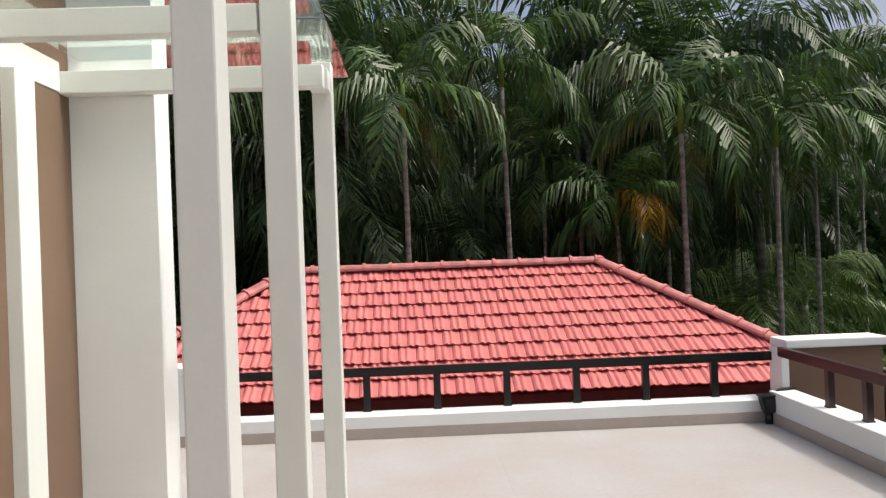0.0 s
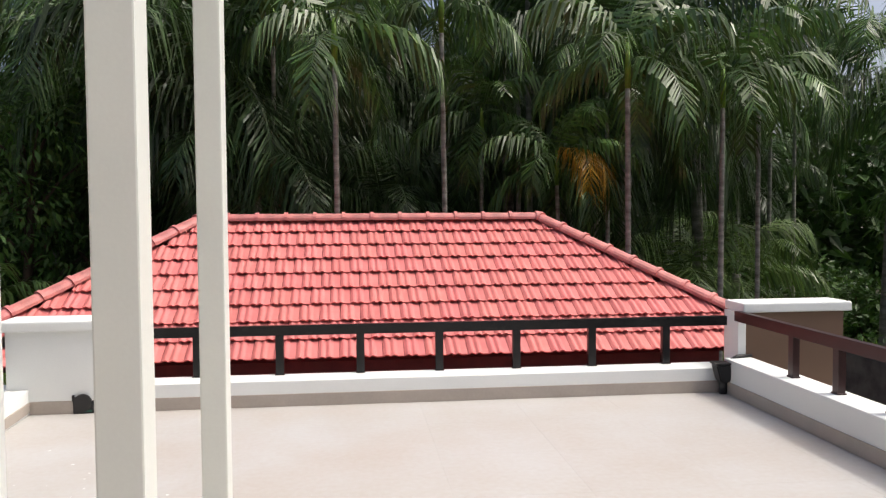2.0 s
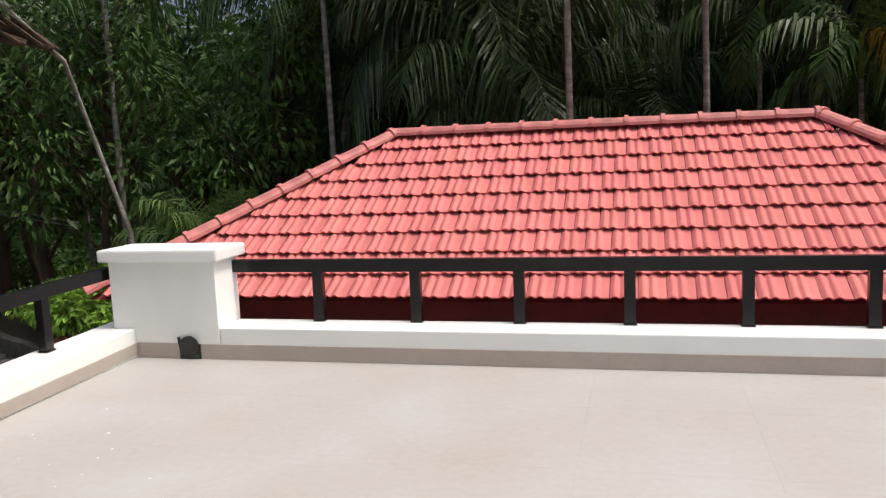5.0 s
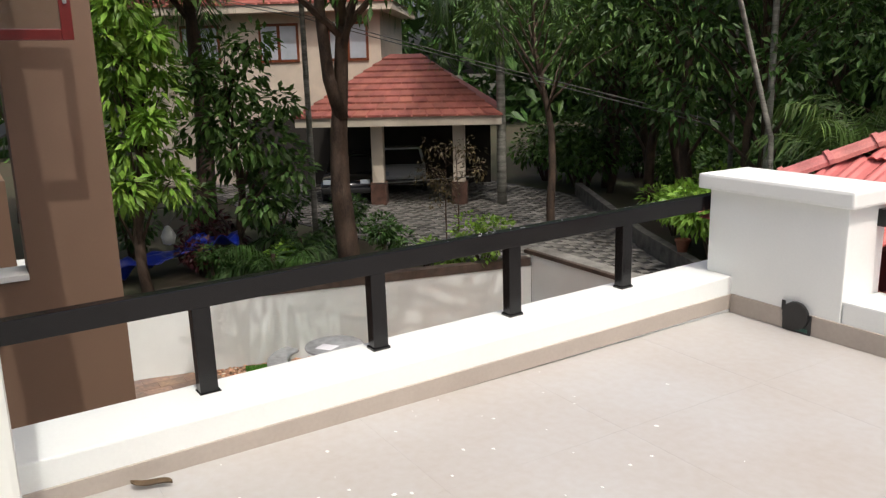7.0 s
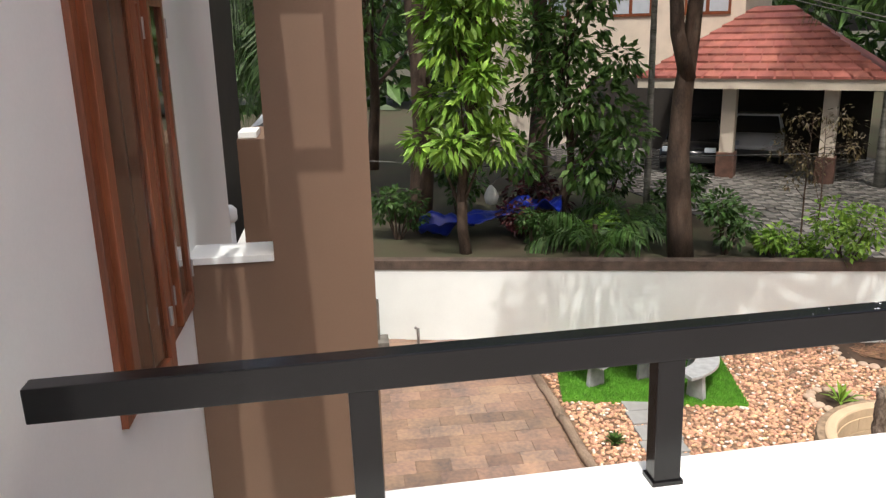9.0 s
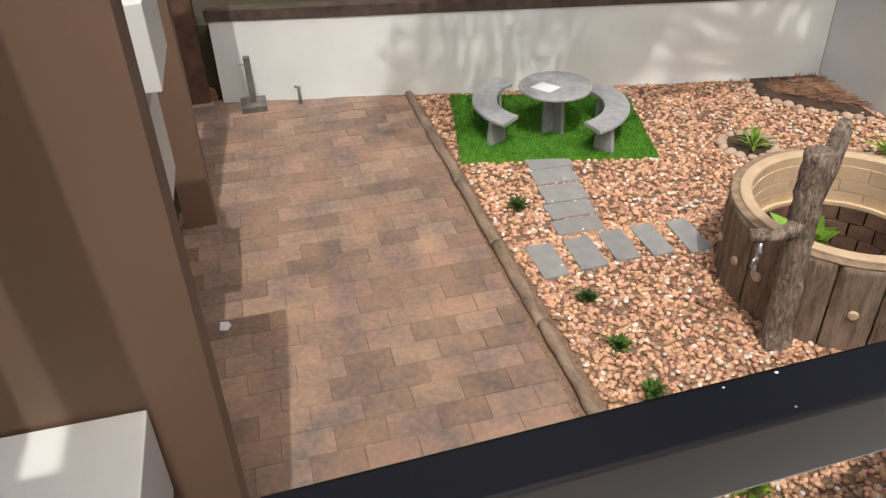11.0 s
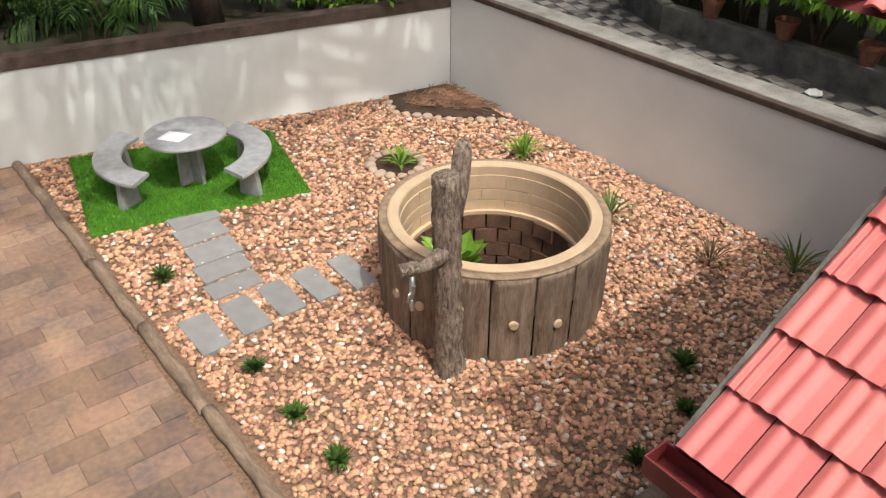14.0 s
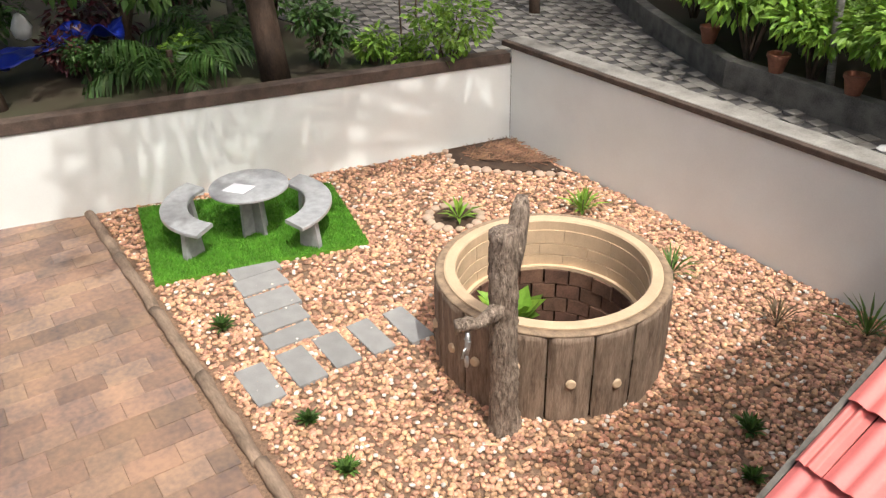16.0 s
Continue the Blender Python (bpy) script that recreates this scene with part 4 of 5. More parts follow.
def palm(kind, seed, h, trunk_r, n_fronds, L, material, label, old=False, low=-0.6):
    r = random.Random(seed)
    t = thing("palm_tree", label, "palm tree", "palms behind the houses")
    lean = (r.uniform(-0.25, 0.25), r.uniform(-0.25, 0.25))
    P = [(lean[0] * (k / 8) ** 1.5, lean[1] * (k / 8) ** 1.5, h * k / 8) for k in range(9)]
    part("trunk", tube(P, [trunk_r * (1.25 - 0.35 * k / 8) for k in range(9)], 8), PALMTRUNK, t, smooth=True)
    top = Vector(P[-1])
    if kind == "areca":
        part("crownshaft", tube([top - Vector((0, 0, 0.1)), top + Vector((0, 0, 0.4)), top + Vector((0, 0, 0.8))], [trunk_r * 1.0, trunk_r * 1.15, trunk_r * 0.6], 8), LEAF_BRIGHT, t, "green crown shaft", True)
        top = top + Vector((0, 0, 0.75))
    vs, fs = [], []
    for k in range(n_fronds):
        az = 2 * math.pi * (k * 0.381966) + r.uniform(-0.2, 0.2)
        el = 1.35 - (1.35 - low) * (k / n_fronds) + r.uniform(-0.12, 0.12)
        frond(vs, fs, top + Vector((0, 0, -0.25 * k / n_fronds)), az, el, L * r.uniform(0.85, 1.1), r, droop=1.3 + 0.7 * r.random(), leaflets=30 if L < 3 else 54, width=0.040 if L < 3 else 0.020)
    me = mesh_from("crown", vs, fs, material)
    o = new("crown", me)
    o.parent = t
    if old:
        vs, fs = [], []
        for az in old:
            frond(vs, fs, top, az, 0.25, L * 0.95, r, droop=2.4)
        o = new("old_frond", mesh_from("old_frond", vs, fs, FROND_OLD))
        o.parent = t
        o["label"] = "yellowing frond"
    return t


def leaf_cloud(vs, fs, c, rad, n, L, w, r, hang=0.35):
    """Leaves on the shell of uneven clumps."""
    for _ in range(n):
        d = Vector((r.gauss(0, 1), r.gauss(0, 1), r.gauss(0, 1))).normalized()
        p = Vector(c) + Vector((d.x * rad, d.y * rad, d.z * rad * 0.8)) * r.uniform(0.45, 1.0) ** 0.6
        o = (d + Vector((r.uniform(-0.7, 0.7), r.uniform(-0.7, 0.7), r.uniform(-0.7, 0.3) - hang))).normalized()
        s = o.cross(Vector((r.uniform(-1, 1), r.uniform(-1, 1), 1.2))).normalized()
        leaf_quad(vs, fs, p, o, s, L * r.uniform(0.7, 1.2), w * r.uniform(0.8, 1.2), L * 0.15)


def broad_tree(seed, h, trunk_r, spread, clumps, leaves, L, w, material, label, base_h=0.4, wig=0.12, trunk_lean=0.0):
    r = random.Random(seed)
    t = thing("tree", label, "tree", "garden and woodland trees")
    P = [(trunk_lean * (k / 7) + wig * math.sin(k * 1.3 + seed), 0.10 * math.cos(k * 1.1 + seed), h * 0.85 * k / 7 - 0.2) for k in range(8)]
    part("trunk", tube(P, [trunk_r * (1.15 - 0.85 * k / 7) for k in range(8)], 10, wob=0.06, seed=seed), TRUNK, t, smooth=True)
    vs, fs = [], []
    for k in range(clumps):
        u = (k + 0.5) / clumps
        z = h * (base_h + (1 - base_h) * u) + r.uniform(-0.3, 0.3)
        a = k * 2.4 + r.uniform(-0.4, 0.4)
        rr = spread * (1.0 - 0.55 * u ** 1.5) * r.uniform(0.35, 1.0)
        f = min(6.99, max(0, (z - 0.15 * h) / (h * 0.85) * 7))
        i = int(f)
        root = Vector(P[i]).lerp(Vector(P[i + 1]), f - i)
        c = Vector((root.x + rr * math.cos(a), root.y + rr * math.sin(a), z))
        tube([root - Vector((0, 0, 0.25)), (root + c) / 2 + Vector((0, 0, 0.1)), c], [trunk_r * 0.4, trunk_r * 0.22, trunk_r * 0.08], 6, lm := bmesh.new())
        part("limb", lm, TRUNK, t)
        leaf_cloud(vs, fs, c, spread * r.uniform(0.28, 0.5), leaves, L, w, r)
    o = new("crown", mesh_from("crown", vs, fs, material))
    o.parent = t
    return t


def shrub(seed, h, spread, n, L, w, material, label, group="shrubs", category="shrub"):
    r = random.Random(seed)
    t = thing("shrub", label, category, group)
    vs, fs = [], []
    for k in range(6):
        a = k * 1.05 + r.uniform(-0.3, 0.3)
        c = (spread * 0.55 * r.uniform(0.2, 1) * math.cos(a), spread * 0.55 * r.uniform(0.2, 1) * math.sin(a), h * r.uniform(0.45, 0.85))
        tube([(c[0] * 0.1, c[1] * 0.1, -0.05), (c[0] * 0.6, c[1] * 0.6, c[2] * 0.6), c], [0.02 * h, 0.014 * h, 0.006 * h], 5, st := bmesh.new())
        part("stem", st, TRUNK, t)
        leaf_cloud(vs, fs, c, spread * 0.42, n // 6, L, w, r, 0.1)
    o = new("foliage", mesh_from("foliage", vs, fs, material))
    o.parent = t
    return t


def rosette(seed, h, n, material, label, x, y, z=None, w=0.02, name="small_plant"):
    r = random.Random(seed)
    t = thing(name, label, "plant", "small garden plants", at=(x, y, G if z is None else z))
    vs, fs = [], []
    for k in range(n):
        a = 2.4 * k
        e = r.uniform(0.5, 1.35)
        L = h * r.uniform(0.7, 1.15)
        d = Vector((math.cos(a) * math.cos(e), math.sin(a) * math.cos(e), math.sin(e)))
        leaf_quad(vs, fs, Vector((0, 0, 0.01)), d, Vector((-math.sin(a), math.cos(a), 0)), L, w, L * 0.25)
    o = new("foliage", mesh_from("foliage", vs, fs, material))
    o.parent = t
    part("stem", tube([(0, 0, -0.04), (0, 0, h * 0.4)], [0.012, 0.006], 6), TRUNK, t)
    return t


# small plants of the garden
for i, (x, y, h, m) in enumerate(((-10.30, 8.02, 0.30, LEAF), (-8.33, 8.15, 0.24, LEAF), (-7.54, 8.15, 0.26, LEAF_MID), (-6.86, 8.18, 0.28, LEAF_MID), (-5.66, 8.43, 0.42, LEAF_BRIGHT), (-5.40, 8.51, 0.28, LEAF_MID), (-5.82, 11.44, 0.34, LEAF), (-5.29, 10.15, 0.30, LEAF), (-5.43, 10.98, 0.22, LEAF_MID))):
    rosette(100 + i, h * 0.75, 40, m, "small leafy plant in the pebbles", x, y, w=0.022)
rosette(120, 0.48, 26, LEAF_BRIGHT, "bright green strappy plant beside the boundary wall", -10.05, 13.25, w=0.03)
rosette(121, 0.55, 30, LEAF_MID, "spiky green plant beside the boundary wall", -8.15, 12.95, w=0.014)
rosette(122, 0.45, 24, LEAF_DRY, "dry yellowish tuft beside the boundary wall", -6.75, 13.1, w=0.014)
rosette(123, 0.62, 26, LEAF_MID, "spiky green plant beside the boundary wall", -6.05, 13.7, w=0.016)
rosette(124, 0.45, 14, LEAF_BRIGHT, "young plant in the planting hole", -10.9, 11.7, w=0.03)
wp = rosette(125, 0.6, 15, LEAF_BRIGHT, "bright green plant growing out of the well", -7.95, 10.35, G + 0.42, w=0.13, name="well_plant")

# ---------------------------------------------------------------- trees
A1 = palm("areca", 11, 7.6, 0.055, 9, 2.5, FROND, "slim areca palm with a ringed grey trunk")
A2 = palm("areca", 12, 8.8, 0.055, 9, 2.6, FROND, "slim areca palm with a ringed grey trunk")
A3 = palm("areca", 13, 6.2, 0.055, 12, 2.4, FROND, "slim areca palm with one yellowing frond", old=[-1.2, -0.7])
C1 = palm("coco", 21, 7.0, 0.13, 15, 4.2, FROND_DARK, "tall coconut palm with long drooping fronds", low=-0.9)
C2 = palm("coco", 22, 8.6, 0.13, 16, 4.4, FROND, "tall coconut palm with long drooping fronds", low=-0.9)
B1 = broad_tree(31, 8.0, 0.16, 2.6, 16, 150, 0.30, 0.06, LEAF, "dark green broadleaf woodland tree")
B2 = broad_tree(32, 9.5, 0.18, 3.0, 18, 150, 0.32, 0.055, LEAF_MID, "leafy green broadleaf woodland tree")
S1 = shrub(41, 1.6, 1.3, 900, 0.22, 0.05, LEAF, "dark green undergrowth bush")
S2 = shrub(42, 1.9, 1.5, 900, 0.20, 0.05, LEAF_MID, "mid-green bush of the undergrowth")
YC = palm("coco", 23, 2.4, 0.15, 11, 3.9, FROND, "young coconut palm with arching pale fronds", low=-0.3)
YD = palm("coco", 24, 2.8, 0.15, 11, 3.6, FROND_LIGHT, "young coconut palm with arching pale fronds", low=-0.3)


def place(ob, x, y, z, rot, s=1.0, first={}):
    m = pose(x, y, z, 0, 0, rot)
    if ob.name not in first:
        first[ob.name] = True
        ob.matrix_basis = m @ Matrix.Diagonal((s, s, s, 1))
        return ob
    o = copy_thing(ob, m)
    o.scale = (s, s, s)
    return o


for ob, x, y, rot, s in ((YC, 0.2, 18.8, 20, 1.0), (YD, 8.2, 20.0, 80, 0.95), (YC, -4.6, 23.0, 150, 1.0), (YD, 11.5, 23.5, 220, 1.0), (A1, -0.1, 15.6, 10, 0.98), (A2, 2.1, 17.2, 80, 0.96), (A2, -1.6, 19.3, 200, 0.97), (A1, 4.6, 21.8, 130, 1.15), (A2, 1.2, 24.3, 250, 1.15),
                         (A1, 5.2, 14.9, 40, 0.92), (A1, 7.1, 15.2, 160, 0.88), (A3, 4.7, 17.7, 0, 0.86), (C1, -1.9, 19.6, 60, 0.85), (C1, -3.0, 20.1, 140, 1.15),
                         (C2, 12.7, 18.3, 30, 0.95), (C2, 9.9, 22.2, 210, 1.1), (C1, 7.7, 25.1, 300, 1.25), (C2, -6.2, 21.4, 10, 1.0), (A1, 8.6, 16.6, 310, 0.9),
                         (A2, 6.0, 18.5, 20, 0.85), (A1, 3.2, 19.5, 220, 0.85), (C1, 1.0, 21.0, 100, 0.7), (A2, -5.3, 18.6, 90, 1.1), (A1, -10.5, 18.6, 33, 1.15),
                         (A2, -13.6, 21.3, 66, 1.1), (A1, -17.9, 11.3, 99, 1.15), (C2, -21.5, 7.6, 120, 1.05), (C2, -20.0, 18.5, 200, 0.95), (C1, -19.8, 3.2, 0, 0.85)):
    place(ob, x, y, NG - 0.05, rot, s)
fr = random.Random(77)
for k in range(6):
    place((C1, C2)[k % 2], -22 + 6.3 * k + fr.uniform(-1, 1), fr.uniform(25, 33), NG - 0.05, fr.uniform(0, 360), fr.uniform(1.3, 1.6))
for k in range(46):
    x, y = fr.uniform(-24, 20), fr.uniform(19, 34)
    if (x < -11 and y < 28) or (x > 9 and y < 24):
        continue
    place(fr.choice([A1, A2, A1, C1, A2]), x, y, NG - 0.05, fr.uniform(0, 360), fr.uniform(0.85, 1.35))
for ob, x, y, rot, s in ((B1, 10.3, 12.6, 0, 0.62), (B2, 12.6, 10.4, 90, 0.72), (B1, 12.5, 14.6, 200, 0.75), (B2, 16.5, 13.0, 250, 0.9),
                         (B2, -14.4, 20.5, 20, 0.95), (B1, -11.4, 19.6, 120, 0.95), (B1, -17.0, 22.0, 200, 1.0), (B2, -7.4, 20.4, 300, 0.8), (B1, -6.0, 22.0, 45, 1.0), (B2, -20.5, 23.5, 145, 1.05),
                         (B1, -9.0, 24.5, 145, 1.1), (B2, -3.0, 25.0, 245, 1.0), (B1, -23.5, 26.0, 45, 1.1), (B2, -27.0, 30.0, 45, 1.2), (B1, -15.0, 28.0, 45, 1.2),
                         (B1, 18.0, 18.0, 20, 1.0), (B2, 20.0, 24.0, 120, 1.1), (B2, -32.0, 12.0, 10, 1.1), (B1, -34.0, 20.0, 10, 1.3), (B2, -26.5, 5.5, 190, 1.0), (B1, -24.0, 0.5, 60, 1.0), (B2, -20.5, 0.0, 60, 0.8)):
    place(ob, x, y, NG - 0.05, rot, s)
for k in range(70):
    x, y = fr.uniform(-24, 22), fr.uniform(16.5, 34)
    if (x < -9 and y < 22) or (3.5 < x < 15 and y < 25):
        continue
    place(fr.choice([S1, S2, S1]), x, y, NG - 0.05, fr.uniform(0, 360), fr.uniform(0.8, 1.7))

# sunlit grass clearing beyond the palms
structure("grass_clearing", prism([(4, 21), (16, 19), (22, 33), (6, 36)], NG - 0.04, NG + 0.03), mat("clearing_grass", (0.22, 0.36, 0.05), 0.8, 0.3, 1.0, 30, 0.5), "bright green grass clearing")
GB = shrub(61, 0.6, 0.9, 500, 0.30, 0.03, LEAF_BRIGHT, "tuft of bright green tall grass", "grass tufts in the clearing", "grass")
for k in range(26):
    place(GB, fr.uniform(6, 16), fr.uniform(21, 31), NG, fr.uniform(0, 360), fr.uniform(0.8, 1.5))
# far woods that close the view on three sides
vs, fs = [], []
for k in range(26000):
    u = fr.random()
    if u < 0.5:
        p = Vector((fr.uniform(-60, 55), fr.uniform(46, 52), 0))
    elif u < 0.8:
        p = Vector((fr.uniform(-52, -46), fr.uniform(-25, 48), 0))
    else:
        p = Vector((fr.uniform(36, 42), fr.uniform(-15, 48), 0))
    top = 13 + 3.5 * noise.noise(Vector((p.x * 0.13, p.y * 0.13, 2)))
    p.z = NG + fr.uniform(0, 1) * top
    d = Vector((fr.uniform(-1, 1), fr.uniform(-1, 1), fr.uniform(-0.8, 0.3))).normalized()
    leaf_quad(vs, fs, p, d, d.cross(Vector((fr.uniform(-1, 1), fr.uniform(-1, 1), 1))).normalized(), fr.uniform(0.9, 1.9), fr.uniform(0.2, 0.45), 0.3)
for k in range(15000):
    p = Vector((fr.uniform(-34, 30), fr.uniform(34, 39), 0))
    top = 9.5 + 4.5 * noise.noise(Vector((p.x * 0.22, p.y * 0.1, 7)))
    p.z = NG + fr.uniform(0, 1) ** 0.9 * top
    d = Vector((fr.uniform(-1, 1), fr.uniform(-1, 1), fr.uniform(-0.8, 0.3))).normalized()
    leaf_quad(vs, fs, p, d, d.cross(Vector((fr.uniform(-1, 1), fr.uniform(-1, 1), 1))).normalized(), fr.uniform(0.6, 1.3), fr.uniform(0.12, 0.30), 0.2)
o = new("far_woods", mesh_from("far_woods", vs, fs, LEAF))
tagged(o, "dense dark green woods far behind the houses", "woods", kind="stuff")

# the two trees and the understorey just beyond the low boundary wall
T1 = broad_tree(51, 9.0, 0.22, 3.6, 26, 210, 0.26, 0.05, LEAF_MID, "forked brown-barked tree beyond the boundary wall", base_h=0.74, wig=0.04)
place(T1, -14.80, 10.75, NG - 0.05, 0, 1.0)
tb = bmesh.new()
tube([(0.02, 0.0, 3.4), (0.05, -0.25, 4.2), (0.05, -0.36, 5.4), (0.1, -0.45, 7.2)], [0.15, 0.13, 0.11, 0.07], 9, tb)
part("fork", tb, TRUNK, T1, smooth=True)
# two added copies whose high crowns darken the ground beyond the wall
for x, y, rot in ((-18.4, 6.2, 160), (-22.0, 9.8, 250)):
    place(T1, x, y, NG - 0.05, rot, 1.2)
T2 = broad_tree(52, 6.3, 0.11, 1.0, 24, 120, 0.32, 0.05, LEAF_BRIGHT, "dense upright tree with whorled pale-green leaves", base_h=0.3)
place(T2, -16.1, 6.9, NG - 0.05, 0, 1.0)
T3 = broad_tree(53, 5.0, 0.10, 1.5, 18, 130, 0.26, 0.06, LEAF_MID, "bushy dark green garden tree", base_h=0.3)
place(T3, -17.5, 9.3, NG - 0.05, 0, 1.0)
T4 = broad_tree(54, 8.5, 0.11, 2.6, 16, 120, 0.24, 0.03, LEAF_MID, "overhanging tree with narrow light green leaves", base_h=0.55, trunk_lean=-1.0)
place(T4, -15.4, 16.9, NG - 0.05, 0, 0.95)
place(T4, -11.8, 19.6, NG - 0.05, 140, 1.0)
place(T4, -19.6, 22.6, NG - 0.05, 250, 0.95)
LT = broad_tree(57, 8.6, 0.15, 2.4, 16, 130, 0.24, 0.035, LEAF, "leaning brown-trunked tree behind the paved yard", base_h=0.62, trunk_lean=0.3)
place(LT, -16.3, 22.5, NG - 0.05, 0, 1.0).rotation_euler = (radians(11), 0, 0)
place(LT, -18.6, 23.4, NG - 0.05, 0, 0.95).rotation_euler = (radians(10), 0, radians(20))
sap = thing("sapling", "thin sapling with sparse brownish leaves", "sapling", "saplings by the wall", at=(-14.55, 13.36, NG - 0.05))
vs, fs = [], []
r = random.Random(402)
part("stem", tube([(0, 0, -0.05), (0.02, 0.02, 1.2), (0.0, -0.02, 2.7)], [0.02, 0.016, 0.006], 6), TRUNK, sap)
for k in range(14):
    z = r.uniform(1.1, 2.7)
    a = r.uniform(0, 6.28)
    e = Vector((math.cos(a) * r.uniform(0.3, 0.65), math.sin(a) * r.uniform(0.3, 0.65), z + r.uniform(-0.1, 0.3)))
    part("twig", tube([(0, 0, z - 0.15), tuple(e)], [0.007, 0.003], 5), TRUNK, sap)
    leaf_cloud(vs, fs, e, 0.22, 22, 0.10, 0.02, r)
o = new("foliage", mesh_from("foliage", vs, fs, mat("sapling_leaf", (0.15, 0.115, 0.05), 0.5, 0.3, 2, 20, 0.05, island=0.5, trans=0.3)))
o.parent = sap
copy_thing(sap, pose(-14.85, 13.25, NG - 0.05, 0, 0, 130))
CR = shrub(58, 1.1, 0.9, 420, 0.22, 0.045, mat("croton_leaf", (0.11, 0.018, 0.022), 0.4, 0.3, 2, 20, 0.05, island=0.5, trans=0.15), "dark red-leaved croton bush under the trees")
place(CR, -18.1, 8.75, NG - 0.05, 0, 1.0)
place(CR, -17.0, 8.15, NG - 0.05, 80, 0.7)
UB = shrub(59, 1.5, 0.9, 800, 0.17, 0.04, LEAF, "dark green bush beyond the boundary wall")
for x, y, a, k in ((-14.95, 11.75, 0, 0.85), (-16.3, 8.3, 70, 0.55), (-18.9, 10.6, 140, 1.1), (-17.6, 12.0, 210, 0.9), (-19.6, 7.2, 20, 1.0), (-17.4, 5.6, 100, 0.8)):
    place(UB, x, y, NG - 0.05, a, k)
UL = shrub(60, 0.9, 0.6, 420, 0.18, 0.04, LEAF_BRIGHT, "leafy light green plant beyond the boundary wall")
for x, y, a, k in ((-14.55, 12.5, 0, 0.8), (-14.15, 12.95, 90, 0.6), (-16.6, 9.9, 40, 0.7)):
    place(UL, x, y, NG - 0.05, a, k)
T5 = thing("tree", "slender pale-barked tree in the planter with an unseen crown added to shade the wall", "tree", "garden and woodland trees", at=(-8.55, 16.35, NG - 0.05))
part("trunk", tube([(0, 0, -0.1), (-0.15, 0.0, 1.2), (-0.3, 0.1, 3), (-0.4, -1.2, 6.2), (-0.8, -3.6, 8.0)], [0.06, 0.055, 0.05, 0.045, 0.03], 9), PALMTRUNK, T5, smooth=True)
# crown added above the view so that its shade dapples boundary_wall_1
vs, fs = [], []
r = random.Random(401)
for k in range(24):
    c = Vector((r.uniform(-2.4, 0.2), r.uniform(-9.3, -2.6), r.uniform(7.0, 8.4)))
    lb = tube([(-0.4, -1.4 + 0.25 * (c.y + 3), 6.4), (c.x * 0.6 - 0.2, c.y * 0.7 - 0.4, 7.0), tuple(c)], [0.05, 0.035, 0.012], 6)
    part("limb", lb, TRUNK, T5)
    leaf_cloud(vs, fs, c, r.uniform(0.5, 0.95), 170, 0.24, 0.04, r)
o = new("crown", mesh_from("crown", vs, fs, LEAF_MID))
o.parent = T5
SP = shrub(55, 1.1, 1.0, 900, 0.13, 0.035, LEAF_BRIGHT, "bright green clipped bush on the wall's far side")
place(SP, -13.6, 13.35, NG - 0.05, 0, 1.0)
S3 = shrub(56, 1.2, 0.9, 800, 0.16, 0.035, LEAF_BRIGHT, "potted bushy plant on the planter wall")
for k, (x, y) in enumerate(((-12.4, 18.0), (-11.4, 17.3), (-10.2, 16.7), (-9.0, 16.5), (-7.8, 16.4), (-11.9, 18.9), (-9.6, 17.5), (-6.6, 16.4), (-10.6, 18.0), (-8.4, 17.4))):
    place(S3, x, y, NG + 0.40, k * 50, 1.0 + 0.15 * (k % 3))
for k, (x, y, s) in enumerate(((-16.0, 9.5, 0.95), (-17.2, 10.6, 0.8))):
    vs, fs = [], []
    r = random.Random(200 + k)
    t = thing("fan_palm_bush", "low clump of arching palm fronds", "palm", "low palms beyond the wall", at=(x, y, NG - 0.05))
    for j in range(13):
        frond(vs, fs, (0, 0, 0.1), j * 2.4, r.uniform(0.5, 1.3), 1.7 * s, r, droop=1.3, leaflets=22, width=0.05, leaf=0.30)
    o = new("crown", mesh_from("crown", vs, fs, LEAF))
    o.parent = t
    part("stem", tube([(0, 0, -0.05), (0, 0, 0.5)], [0.08, 0.05], 8), TRUNK, t)
YP = thing("young_palm", "young palm with upright feathered fronds", "palm", at=(-7.75, 17.7, NG - 0.05))
vs, fs = [], []
r = random.Random(300)
for j in range(11):
    frond(vs, fs, (0, 0, 2.1), j * 2.4, r.uniform(0.7, 1.4), 2.4, r, droop=1.2, leaflets=34)
o = new("crown", mesh_from("crown", vs, fs, FROND_LIGHT))
o.parent = YP
part("stem", tube([(0, 0, -0.1), (0, 0, 2.3)], [0.12, 0.08], 8), PALMTRUNK, YP)

# ---------------------------------------------------------------- neighbouring yard
structure("yard_paving_bed", prism([(-24.5, 11.5), (-14.4, 13.2), (-13.2, 14.56), (-4.0, 14.56), (-4.0, 16.0), (-10.2, 16.1), (-13.2, 17.6), (-20.0, 21.5), (-31, 21.0), (-31, 11.5)], NG - 0.05, NG + 0.02), YARDPAVE_D, "dark joints of the paved yard")
planter = thing("planter_wall", "weathered concrete planter wall along the lane", "planter")
for (x0, y0), (x1, y1) in (((-13.2, 17.6), (-10.2, 16.15)), ((-10.2, 16.15), (-4.0, 16.0)), ((-20.0, 21.5), (-13.2, 17.6))):
    L = math.hypot(x1 - x0, y1 - y0)
    bm = box(0, L, 0, 0.22, -0.05, 0.42, 0.015)
    o = part("kerb_wall", bm, CONC, planter)
    o.location, o.rotation_euler = (x0, y0, NG), (0, 0, math.atan2(y1 - y0, x1 - x0))
